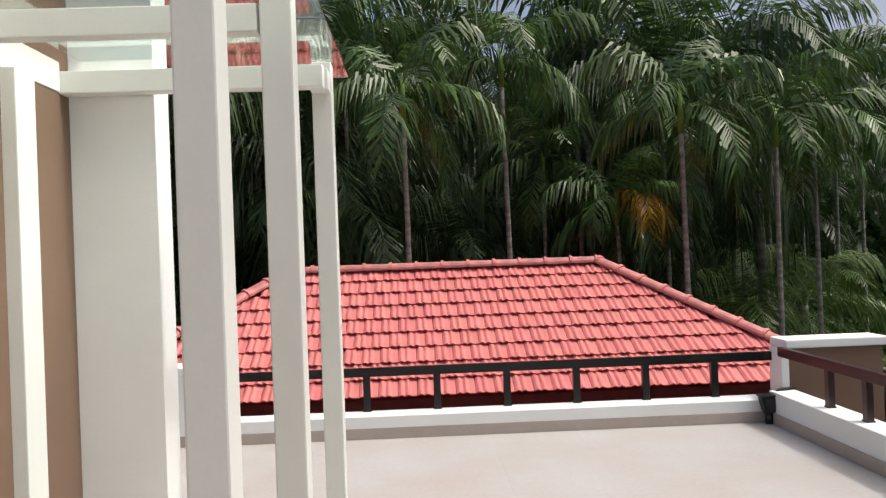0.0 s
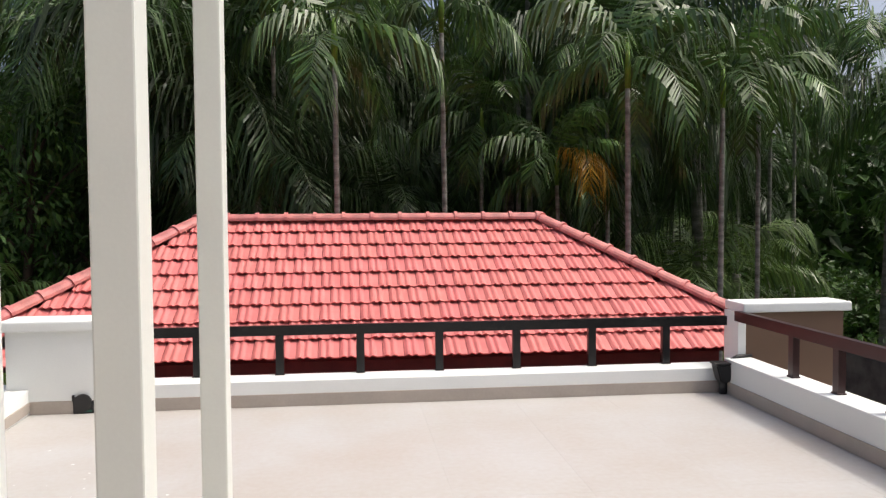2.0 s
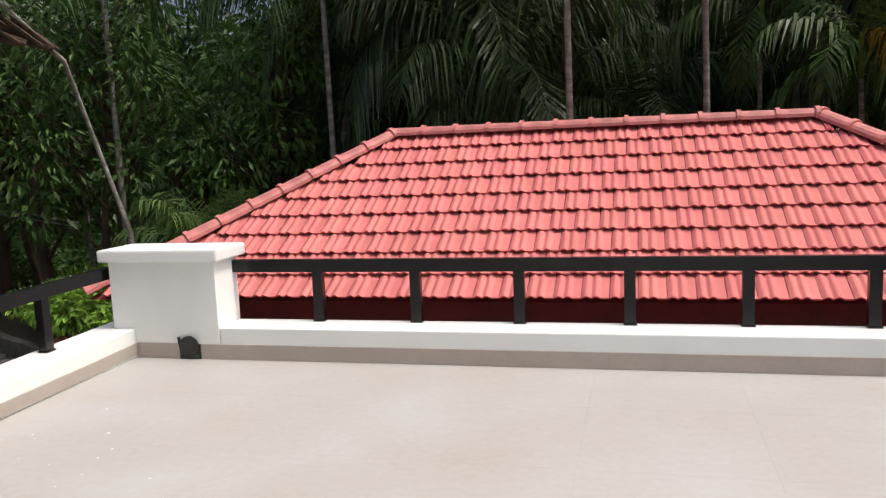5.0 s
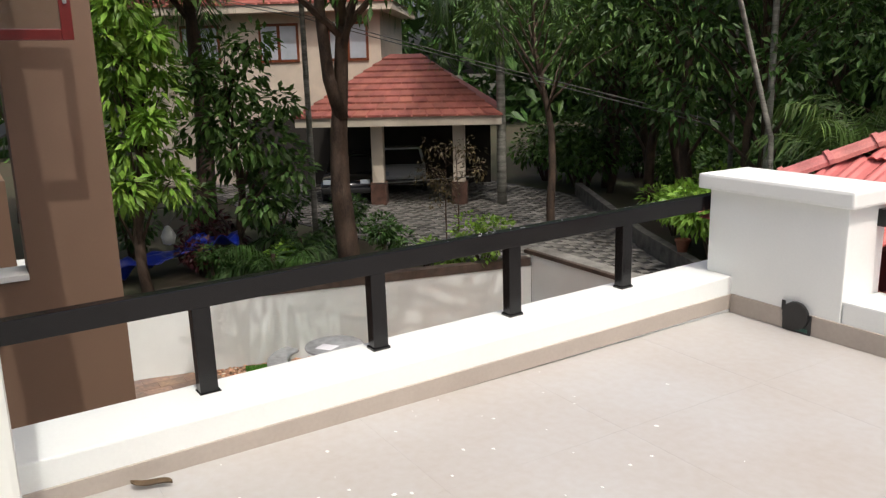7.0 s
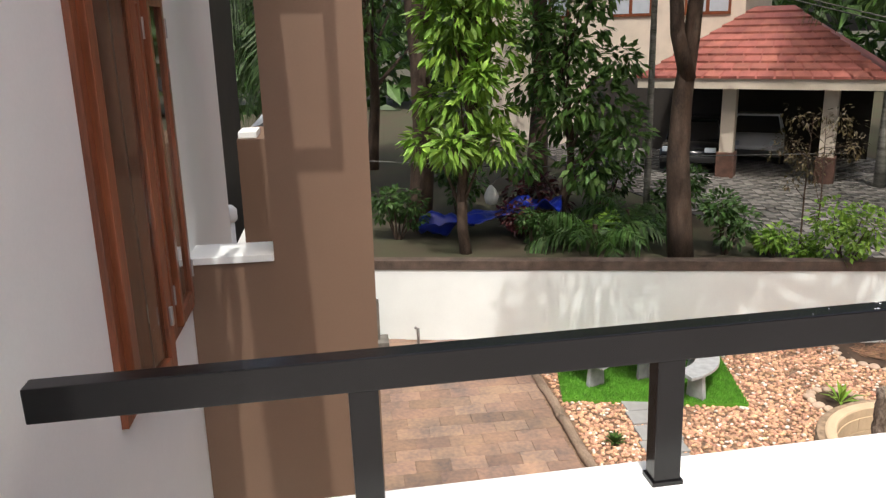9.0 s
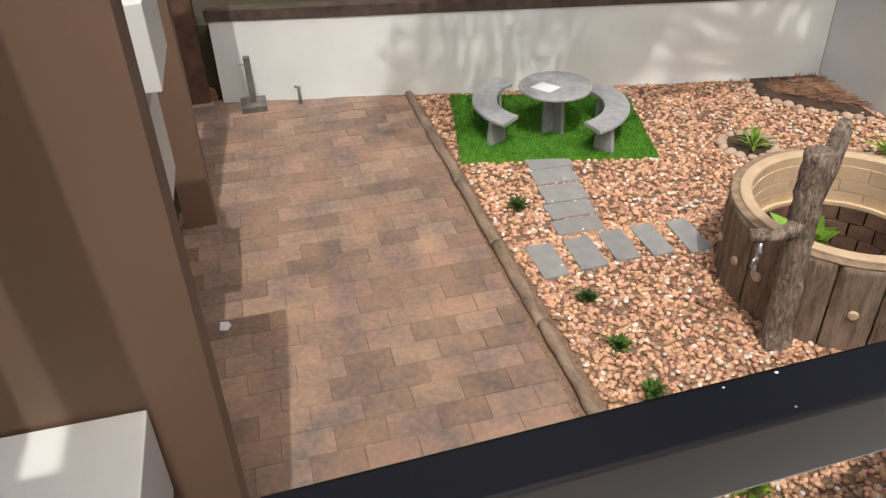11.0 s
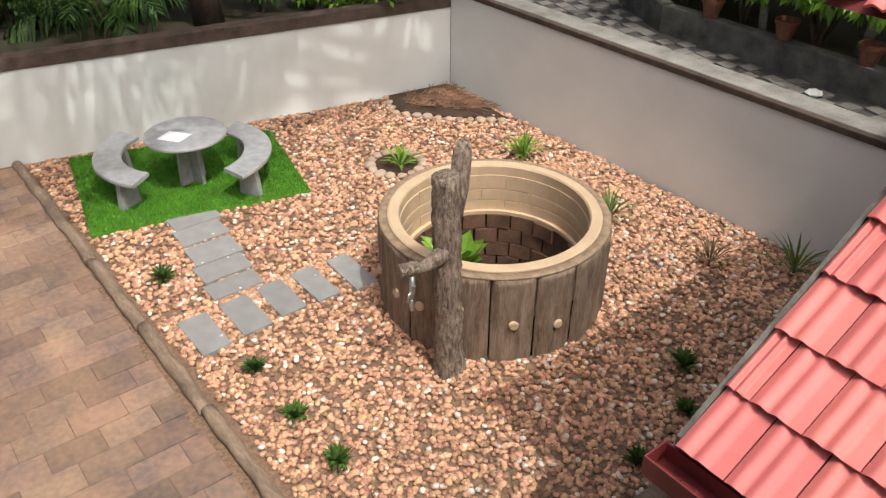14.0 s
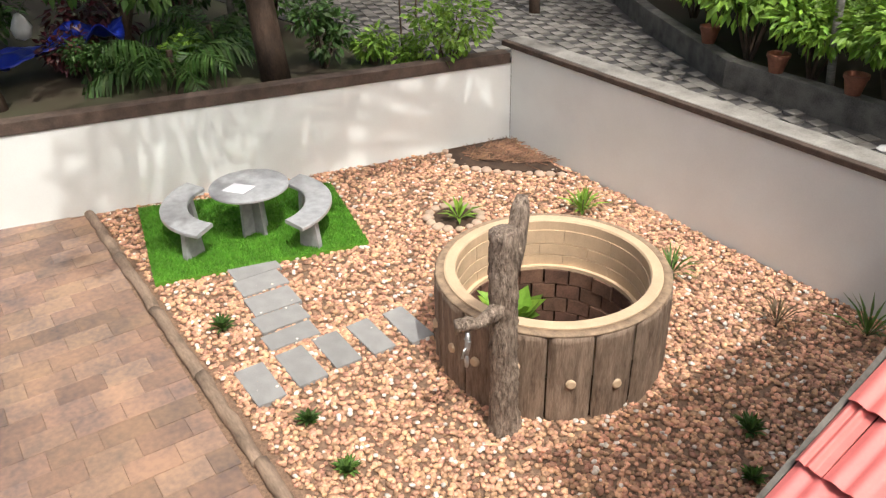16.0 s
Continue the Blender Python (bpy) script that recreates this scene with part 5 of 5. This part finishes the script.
potr = random.Random(6)
for k, (x, y) in enumerate(((-11.0, 16.7), (-9.4, 16.24), (-8.2, 16.22), (-7.0, 16.18), (-5.9, 16.16))):
    pot = thing("flower_pot", "terracotta flower pot on the planter wall", "flower pot", "pots on the planter wall", at=(x, y, NG + 0.42))
    part("pot", lathe([(0.0, 0.0), (0.10, 0.0), (0.15, 0.22), (0.165, 0.22), (0.165, 0.27), (0.14, 0.27), (0.13, 0.2), (0.0, 0.2)], 20, closed=False), TERRACOTTA, pot)

# tarpaulin, hanging bag, lines
tm = bmesh.new()
bmesh.ops.create_grid(tm, x_segments=46, y_segments=14, size=1)
for v in tm.verts:
    x, y = v.co.x * 1.5, v.co.y * 0.42
    z = 0.42 + 0.34 * noise.noise(Vector((x * 2.2, y * 3, 1))) + 0.07 * noise.noise(Vector((x * 7, y * 8, 3)))
    v.co = Vector((x + 0.1 * noise.noise(Vector((x, y * 2, 5))), y + 0.22 * math.sin(x * 1.6), z + 0.18 * math.sin(x * 1.1)))
tarp = tagged(obj("tarpaulin", tm, TARP, smooth=True), "crumpled bright blue plastic tarpaulin on the soil", "tarpaulin")
tarp.location, tarp.rotation_euler = (-17.3, 7.6, NG + 0.05), (0, 0, radians(75))
sm = tarp.modifiers.new("thick", 'SOLIDIFY')
sm.thickness = 0.006
bag = thing("hanging_bag", "white plastic bag hanging from a line", "bag", at=(-16.9, 7.55, NG + 0.75))
bb = lathe([(0.0, 0.0), (0.12, 0.05), (0.17, 0.2), (0.10, 0.34), (0.03, 0.42), (0.0, 0.44)], 14, closed=False)
for v in bb.verts:
    v.co += Vector((noise.noise(v.co * 9), noise.noise(v.co * 9 + Vector((3, 0, 0))), 0)) * 0.04
part("bag", bb, BAG, bag, smooth=True)
part("string", tube([(0, 0, 0.43), (0.2, 0.45, 1.0)], 0.008, 5), CABLE, bag)
tagged(obj("washing_line", tube([(-18.5, 5.0, NG + 1.55), (-17.4, 8.4, NG + 1.42), (-16.1, 11.2, NG + 1.75), (-17.0, 15.5, NG + 1.5)], 0.012, 5), CABLE), "thin washing line strung between trees", "line")
cb = bmesh.new()
for off in (0, 0.10):
    tube([(-31, 11.5, 4.2 + off), (-24, 13.8, 2.9 + off), (-17, 16.2, 1.2 + off), (-11.5, 18.3, -0.1 + off)], 0.016, 5, cb)
tagged(obj("overhead_cable", cb, CABLE), "pair of dark overhead cables sagging between trees", "cable")


# the neighbouring house
house = thing("neighbour_house", "two-storey cream house with red tiled roofs and a carport", "house", at=(-27.65, 15.84, NG))


def hipped(parent, x0, x1, y0, y1, z, h, over, name="roof"):
    bm = bmesh.new()
    x0, x1, y0, y1 = x0 - over, x1 + over, y0 - over, y1 + over
    k = min(x1 - x0, y1 - y0) / 2
    e = [bm.verts.new(p) for p in ((x0, y0, z), (x1, y0, z), (x1, y1, z), (x0, y1, z))]
    if (x1 - x0) > (y1 - y0):
        a, b = bm.verts.new((x0 + k, (y0 + y1) / 2, z + h)), bm.verts.new((x1 - k, (y0 + y1) / 2, z + h))
        bm.faces.new((e[0], e[1], b, a))
        bm.faces.new((e[2], e[3], a, b))
        bm.faces.new((e[3], e[0], a))
        bm.faces.new((e[1], e[2], b))
    else:
        a, b = bm.verts.new(((x0 + x1) / 2, y0 + k, z + h)), bm.verts.new(((x0 + x1) / 2, y1 - k - 0.001, z + h))
        bm.faces.new((e[0], e[1], a))
        bm.faces.new((e[1], e[2], b, a))
        bm.faces.new((e[2], e[3], b))
        bm.faces.new((e[3], e[0], a, b))
    bm.faces.new(e[::-1])
    ro = part(name, bm, HOUSEROOF, parent)
    # courses as raised strips on the sides that face the yard
    vs, fs = [], []
    rows = int(math.hypot(k, h) / 0.32)
    for j in range(rows):
        t0, t1 = j / rows, (j + 1) / rows - 0.004
        for (p, q, dx, dy) in (((x1, y0), (x1, y1), -1, 0), ((x0, y0), (x1, y0), 0, 1)):
            L = math.hypot(q[0] - p[0], q[1] - p[1])
            ux, uy = (q[0] - p[0]) / L, (q[1] - p[1]) / L
            for t in (0,):
                A = [(p[0] + ux * k * s + dx * k * s, p[1] + uy * k * s + dy * k * s) for s in (t0, t1)]
                B = [(q[0] - ux * k * s + dx * k * s, q[1] - uy * k * s + dy * k * s) for s in (t0, t1)]
                n = max(1, int(math.hypot(B[0][0] - A[0][0], B[0][1] - A[0][1]) / 0.45))
                for i in range(n):
                    f0, f1 = i / n + 0.004, (i + 1) / n - 0.004
                    c = len(vs)
                    lo0 = (A[0][0] + (B[0][0] - A[0][0]) * f0, A[0][1] + (B[0][1] - A[0][1]) * f0, z + h * t0 + 0.07)
                    lo1 = (A[0][0] + (B[0][0] - A[0][0]) * f1, A[0][1] + (B[0][1] - A[0][1]) * f1, z + h * t0 + 0.07)
                    hi1 = (A[1][0] + (B[1][0] - A[1][0]) * f1, A[1][1] + (B[1][1] - A[1][1]) * f1, z + h * t1 + 0.02)
                    hi0 = (A[1][0] + (B[1][0] - A[1][0]) * f0, A[1][1] + (B[1][1] - A[1][1]) * f0, z + h * t1 + 0.02)
                    vs += [lo0, lo1, hi1, hi0, (lo0[0], lo0[1], lo0[2] - 0.07), (lo1[0], lo1[1], lo1[2] - 0.07)]
                    fs += [(c, c + 1, c + 2, c + 3), (c + 4, c + 5, c + 1, c)]
    numpy_mesh("roof_tiles", vs, fs, HOUSEROOF, ro, False)["kind"] = "stuff"
    part("fascia", box(x0 + 0.05, x1 - 0.05, y0 + 0.05, y1 - 0.05, z - 0.28, z - 0.002), HOUSEWALL, parent, "cream fascia band")
    return ro


part("wall", box(-6.5, -0.3, -7, 2.2, -0.1, 6.4, 0.01), HOUSEWALL, house)
hipped(house, -6.5, -0.3, -7, 2.2, 6.65, 1.9, 0.6, "upper_roof")
# carport shade is put into this wall's near-black colour
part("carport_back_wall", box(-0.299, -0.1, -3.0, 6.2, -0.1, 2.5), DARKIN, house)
hipped(house, 0.2, 4.7, 0.7, 6.2, 2.85, 1.9, 0.5, "carport_roof")
for y in (2.7, 5.3):
    part("carport_column", box(4.2, 4.58, y - 0.19, y + 0.19, -0.1, 2.57, 0.02), HOUSEWALL, house)
    part("column_base", box(4.14, 4.64, y - 0.25, y + 0.25, -0.1, 0.75, 0.02), LATERITE, house)
for y in (-4.6, -1.6, 1.0):
    wd = part("window", box(-0.298, -0.25, y - 0.75, y + 0.75, 4.6, 6.0, 0.005), WOODFRAME, house)
    for s in (-0.36, 0.36):
        part("pane", box(-0.249, -0.24, y + s - 0.30, y + s + 0.30, 4.7, 5.9), PVC, wd)
house.rotation_euler = (0, 0, radians(-36))


def car(x, y, rot, body_mat, label):
    c = thing("car", label, "car", at=(x, y, NG))
    bm = bmesh.new()
    prof = [(-2.0, 0.32), (-2.08, 0.55), (-2.0, 0.78), (-1.15, 0.95), (1.75, 0.98), (2.0, 0.85), (2.06, 0.55), (2.0, 0.32)]
    n = len(prof)
    a = [bm.verts.new((px, -0.84, pz)) for px, pz in prof]
    b = [bm.verts.new((px, 0.84, pz)) for px, pz in prof]
    bm.faces.new(a[::-1])
    bm.faces.new(b)
    for i in range(n):
        bm.faces.new((a[i], a[(i + 1) % n], b[(i + 1) % n], b[i]))
    bmesh.ops.recalc_face_normals(bm, faces=bm.faces)
    bmesh.ops.bevel(bm, geom=list(bm.edges), offset=0.07, segments=3, affect='EDGES')
    part("body", bm, body_mat, c, smooth=True)
    bm = prism([(-1.1, -0.76), (1.7, -0.76), (1.7, 0.76), (-1.1, 0.76)], 0.93, 1.42)
    for v in bm.verts:
        if v.co.z > 1.2:
            v.co.x = -0.42 if v.co.x < 0 else 1.2
            v.co.y *= 0.82
    part("glass_cabin", bm, CARDARK, c, "dark tinted windows")
    bm = prism([(-0.46, -0.64), (1.24, -0.64), (1.24, 0.64), (-0.46, 0.64)], 1.40, 1.47, 0.03)
    part("roof", bm, body_mat, c)
    for s in (-1, 1):
        for px0, px1 in ((-1.1, -0.42), (0.35, 0.35), (1.7, 1.2)):
            part("pillar", tube([(px0, s * 0.77, 0.94), (px1, s * 0.635, 1.42)], 0.035, 6), body_mat, c)
    for s in (-1, 1):
        part("headlight", box(-2.075, -1.98, s * 0.6 - 0.16, s * 0.6 + 0.16, 0.68, 0.82, 0.02), PVC, c)
        for wx in (-1.3, 1.3):
            w = part("wheel", lathe([(0.2, -0.1), (0.31, -0.1), (0.33, -0.06), (0.33, 0.06), (0.31, 0.1), (0.2, 0.1)], 20), RUBBER, c)
            w.location, w.rotation_euler = (wx, s * 0.78, 0.33), (math.pi / 2, 0, 0)
            rim = part("rim", lathe([(0.0, 0.07), (0.19, 0.09), (0.2, -0.09), (0.0, -0.07)], 14, closed=False), STEEL, w)
    part("bumper", box(-2.12, -1.95, -0.8, 0.8, 0.38, 0.55, 0.04), BLACKPLASTIC, c)
    c.rotation_euler = (0, 0, radians(rot))
    return c


car(-24.9, 15.6, 150, CARDARK, "dark parked car under the carport")
car(-25.6, 18.0, 150, CARWHITE, "white parked car under the carport")

# pipes and fittings at the foot of the boundary wall
f1 = thing("water_standpipe", "grey concrete water standpipe by the boundary wall", "standpipe", at=(-14.50, 4.98, G))
part("base", box(-0.22, 0.22, -0.2, 0.2, -0.05, 0.1, 0.01), CONC, f1)
part("pipe", box(-0.055, 0.055, -0.05, 0.05, 0.1, 0.85, 0.008), CONC, f1)
part("arm", tube([(0, 0, 0.72), (0, -0.12, 0.74)], 0.018, 8), STEEL, f1)
f2 = thing("meter_tap", "small steel tap on a pipe by the wall", "tap", at=(-14.42, 5.72, G))
part("pipe", tube([(0, 0, -0.03), (0, 0, 0.28), (0.05, -0.05, 0.32)], 0.03, 10), STEEL, f2, smooth=True)

# bricks, a hose and a scrap of paper left on the paving
for k, (dx, dy, dz, rz) in enumerate(((0, 0, 0, 8), (-0.05, -0.14, 0, -12), (-0.02, -0.05, 0.082, 30))):
    br = tagged(obj("loose_brick", box(-0.11, 0.11, -0.055, 0.055, 0, 0.08, 0.006), TERRACOTTA), "loose red brick by the end of the boundary wall", "brick", "loose bricks")
    br.location, br.rotation_euler = ((-15.09) + dx, (4.35) + dy, G + dz + 0.002), (0, 0, radians(rz))
hose = thing("garden_hose", "coiled green garden hose beside the loose bricks", "hose")
part("coil", tube([((-15.09) - 0.25 + 0.12 * math.cos(t * 0.55), (4.35) - 0.1 + 0.12 * math.sin(t * 0.55), G + 0.02 + 0.02 * t) for t in range(42)], 0.012, 6), mat("hose_green", (0.02, 0.22, 0.10), 0.4, 0.15, 8, 60, 0.05), hose, smooth=True)
sc = tagged(obj("paper_scrap", prism([(-0.07, -0.05), (0.05, -0.06), (0.08, 0.02), (0.0, 0.06), (-0.06, 0.03)], 0.0, 0.012), PAPER), "crumpled white scrap of paper on the pavers", "paper")
sc.location = (-8.99, 4.38, G + 0.002)

# dry twigs on the corner bed, specks on the terrace
tg = bmesh.new()
tr = random.Random(15)
for _ in range(520):
    x, y = tr.uniform(-12.75, -11.7), tr.uniform(13.0, 14.0)
    if y < 13.05 + (x + 12.4) * 0.8:
        continue
    a = tr.uniform(0, 3.14)
    L = tr.uniform(0.1, 0.3)
    tube([(x, y, G + 0.05), (x + L * math.cos(a), y + L * math.sin(a), G + 0.04 + tr.uniform(0, 0.05))], 0.007, 4, tg)
tagged(obj("dry_twigs", tg, mat("dry_twig", (0.30, 0.165, 0.095), 0.8, 0.3, 3, 40, 0.1, island=0.4)), "dry brown twigs and leaves on the corner bed", "twigs", kind="stuff")
dl = bmesh.new()
bmesh.ops.create_grid(dl, x_segments=8, y_segments=2, size=1)
for v in dl.verts:
    u = v.co.x
    v.co = Vector((u * 0.07, v.co.y * 0.018 * (1 - u * u) ** 0.5 + 0.01 * math.sin(3 * u), 0.012 + 0.012 * abs(v.co.y) + 0.006 * u * u))
leaf = tagged(obj("fallen_leaf", dl, LEAF_DRY, smooth=True), "curled dry brown leaf on the terrace floor", "leaf")
leaf.location, leaf.rotation_euler = (-2.27, 4.33, 0.0), (0, 0, 1.0)
leaf.modifiers.new("thick", 'SOLIDIFY').thickness = 0.002
sp = bmesh.new()
for _ in range(70):
    x, y = tr.gauss(-1.75, 0.45), tr.gauss(4.9, 0.7)
    if x < -2.45:
        continue
    s = tr.uniform(0.003, 0.010)
    n = tr.randint(5, 7)
    a0 = tr.uniform(0, 6)
    c = [sp.verts.new((x + s * tr.uniform(0.7, 1.5) * math.cos(a0 + 6.283 * k / n), y + s * tr.uniform(0.6, 1.2) * math.sin(a0 + 6.283 * k / n), 0.0025)) for k in range(n)]
    t = sp.verts.new((x, y, 0.005))
    for k in range(n):
        sp.faces.new((c[k], c[(k + 1) % n], t))
for _ in range(90):
    y = tr.uniform(4.0, 7.4)
    q = ASKEW @ Vector((-2.622 + tr.uniform(-0.027, 0.027), y, 0.6055 + 0.007 * (y - 5.7)))
    s = tr.uniform(0.0012, 0.0035)
    c = [sp.verts.new((q.x + s * math.cos(1.2 * k), q.y + s * 1.4 * math.sin(1.2 * k), q.z)) for k in range(5)]
    t = sp.verts.new((q.x, q.y, q.z + 0.0012))
    for k in range(5):
        sp.faces.new((c[k], c[(k + 1) % 5], t))
lb = lathe([(0.0, 0.0), (0.13, 0.01), (0.17, 0.08), (0.10, 0.15), (0.0, 0.17)], 14, closed=False)
for v in lb.verts:
    v.co += Vector((noise.noise(v.co * 11), noise.noise(v.co * 11 + Vector((3, 0, 0))), 0.4 * noise.noise(v.co * 14))) * 0.07
litter = tagged(obj("plastic_bag", lb, BAG), "crumpled pale plastic bag lying on the lane", "bag")
litter.location, litter.scale = (-7.3, 15.62, NG + 0.045), (0.6, 0.6, 0.5)
tagged(obj("paint_specks", sp, WHITE), "small white specks of dried paint on the floor", "specks", kind="stuff")

# ---------------------------------------------------------------- pebbles
pb = np.random.RandomState(4)
ib = bmesh.new()
bmesh.ops.create_icosphere(ib, subdivisions=1, radius=1)
ib.verts.ensure_lookup_table()
base_v = np.array([v.co[:] for v in ib.verts])
ico_f = [tuple(v.index for v in f.verts) for f in ib.faces]
ib.free()
pv, pf = [], []


def in_quad(x, y, q):
    s = [((q[(i + 1) % 4][0] - q[i][0]) * (y - q[i][1]) - (q[(i + 1) % 4][1] - q[i][1]) * (x - q[i][0])) > 0 for i in range(4)]
    return all(s) or not any(s)


def add_pebbles(n, x0, x1, y0, y1, smin, smax):
    for _ in range(n):
        x, y = pb.uniform(x0, x1), pb.uniform(y0, y1)
        if (x - WX) ** 2 + (y - WY) ** 2 < (WR - 0.03) ** 2 or in_quad(x, y, TQ):
            continue
        if x < -12.87 - (14.1 - y) * 0.203 + 0.03 or (y < 7.40 + 0.115 + (x + 14.2) * 0.0217 + 0.05):
            continue
        if x > -5.08 or math.hypot(x + 10.98, y - 11.68) < 0.33:
            continue
        s = pb.uniform(smin, smax)
        sc = np.array([s * pb.uniform(0.8, 1.35), s * pb.uniform(0.75, 1.0), s * pb.uniform(0.5, 0.75)])
        a = pb.uniform(0, 6.283)
        v = base_v * (1 + 0.16 * (pb.rand(len(base_v), 1) - 0.5)) * sc
        ca, sa = math.cos(a), math.sin(a)
        v = np.stack([v[:, 0] * ca - v[:, 1] * sa + x, v[:, 0] * sa + v[:, 1] * ca + y, v[:, 2] + G - 0.012 + pb.uniform(0, 0.018)], 1)
        o = len(pv)
        pv.extend(v.tolist())
        pf.extend([(i + o, j + o, k + o) for i, j, k in ico_f])


add_pebbles(17000, -9.6, -4.9, 7.6, 14.1, 0.020, 0.040)
add_pebbles(15000, -14.2, -9.2, 7.4, 14.1, 0.020, 0.042)
tan_v, tan_f = list(pv), list(pf)
pv.clear()
pf.clear()
add_pebbles(1500, -14.2, -4.9, 7.4, 14.1, 0.022, 0.036)
for v in pv:
    v[2] += 0.012
tagged(numpy_mesh("white_pebbles", pv, pf, PEBBLE_WHITE), "scattered white pebbles among the tan ones", "pebbles", kind="stuff")
pv, pf = tan_v, tan_f
tagged(numpy_mesh("pebbles", pv, pf, PEBBLE), "rounded tan, orange and white river pebbles", "pebbles", kind="stuff")

# ---------------------------------------------------------------- paving, piece by piece
paving = thing("paving", "brown and tan concrete pavers laid in a running bond", "paving", kind="structure")
part("bedding", box(-15.0, 4, 3.9, 7.50, G - 0.1, G - 0.012), PEBBLEBED, paving)
part("bedding", box(-4.97, 4, 7.50, 14.0, G - 0.1, G - 0.012), SOIL, paving)


def paver_mesh(name, w, h, material):
    bm = box(-w / 2, w / 2, -h / 2, h / 2, -0.06, 0, 0.004, seg=1)
    me = bpy.data.meshes.new(name)
    bm.to_mesh(me)
    bm.free()
    me.materials.append(material)
    return me


PW, PH = 0.47, 0.30
pm = [paver_mesh("paver", PH - 0.005, PW - 0.005, PAVER), paver_mesh("paver", PH - 0.005, PW * 0.5 - 0.005, PAVER)]
pr_ = random.Random(31)
jv, jf = [], []
jb = box(-0.5, 0.5, -0.5, 0.5, -0.05, 0)
jb.verts.ensure_lookup_table()
jc = [v.co.copy() for v in jb.verts]
jface = [tuple(v.index for v in f.verts) for f in jb.faces]
jb.free()
count = 0
for i in range(37):
    x = -5.05 - PH * i
    for k in range(9):
        y = 7.42 - PW * (k + 0.5) + (PW / 2 if i % 2 else 0) + 0.04 * math.sin(i * 1.7)
        hy = PW
        if y + hy / 2 > 7.42:
            y, hy = (7.42 + y - PW / 2) / 2, 7.42 - (y - PW / 2)
        if y < 3.95 or x < -14.95 + (y - 4.2) * 0.21 or hy < 0.08:
            continue
        z = G + pr_.uniform(-0.003, 0.005)
        if count < 296:
            o = new("paver", pm[0])
            o.location, o.rotation_euler = (x, y, z), (0, 0, pr_.uniform(-0.008, 0.008))
            o.scale = (1, hy / PW, 1)
            o.parent = paving
            count += 1
        else:
            n = len(jv)
            jv += [(x + c.x * (PH - 0.005), y + c.y * (hy - 0.005), z + c.z) for c in jc]
            jf += [tuple(q + n for q in f) for f in jface]
for i in range(26):
    for k in range(8):
        x, y = -4.75 + PW * k + (PW / 2 if i % 2 else 0), 7.62 + PH * i
        if y > 13.9 or x > -0.9:
            continue
        n = len(jv)
        z = G + pr_.uniform(-0.004, 0.006)
        jv += [(x + c.x * (PW - 0.005), y + c.y * (PH - 0.005), z + c.z) for c in jc]
        jf += [tuple(q + n for q in f) for f in jface]
numpy_mesh("pavers", jv, jf, PAVER_J, paving, False)["kind"] = "stuff"

# yard and lane pavers: light pieces over the dark bed, every other one dark
jv, jf = [], []


def inside(x, y, poly):
    c = False
    for i in range(len(poly)):
        (xa, ya), (xb, yb) = poly[i - 1], poly[i]
        if (ya > y) != (yb > y) and x < (xb - xa) * (y - ya) / (yb - ya) + xa:
            c = not c
    return c


YARD = [(-24.5, 11.6), (-14.4, 13.3), (-13.2, 14.66), (-4.1, 14.66), (-4.1, 15.9), (-10.2, 16.0), (-13.2, 17.5), (-20.0, 21.3), (-30.8, 20.8), (-30.8, 11.6)]
for i in range(130):
    for k in range(-36, 62):
        u, v = i * 0.22, k * 0.22
        a = -0.25
        x, y = -31 + u * math.cos(a) - v * math.sin(a) * 1.0 + 0.0, 18.0 + u * math.sin(a) + v * math.cos(a)
        if (i + k) % 2 and (i % 3 or k % 2):
            continue
        if not inside(x, y, YARD):
            continue
        n = len(jv)
        z = NG + 0.045 + pr_.uniform(-0.004, 0.004)
        for c in jc:
            dx, dy = c.x * 0.205, c.y * 0.205
            jv.append((x + dx * math.cos(a) - dy * math.sin(a), y + dx * math.sin(a) + dy * math.cos(a), z + c.z))
        jf += [tuple(q + n for q in f) for f in jface]
tagged(numpy_mesh("yard_pavers", jv, jf, YARDPAVE_J, None, False), "grey checkered pavers of the neighbouring yard", "pavers", kind="stuff")
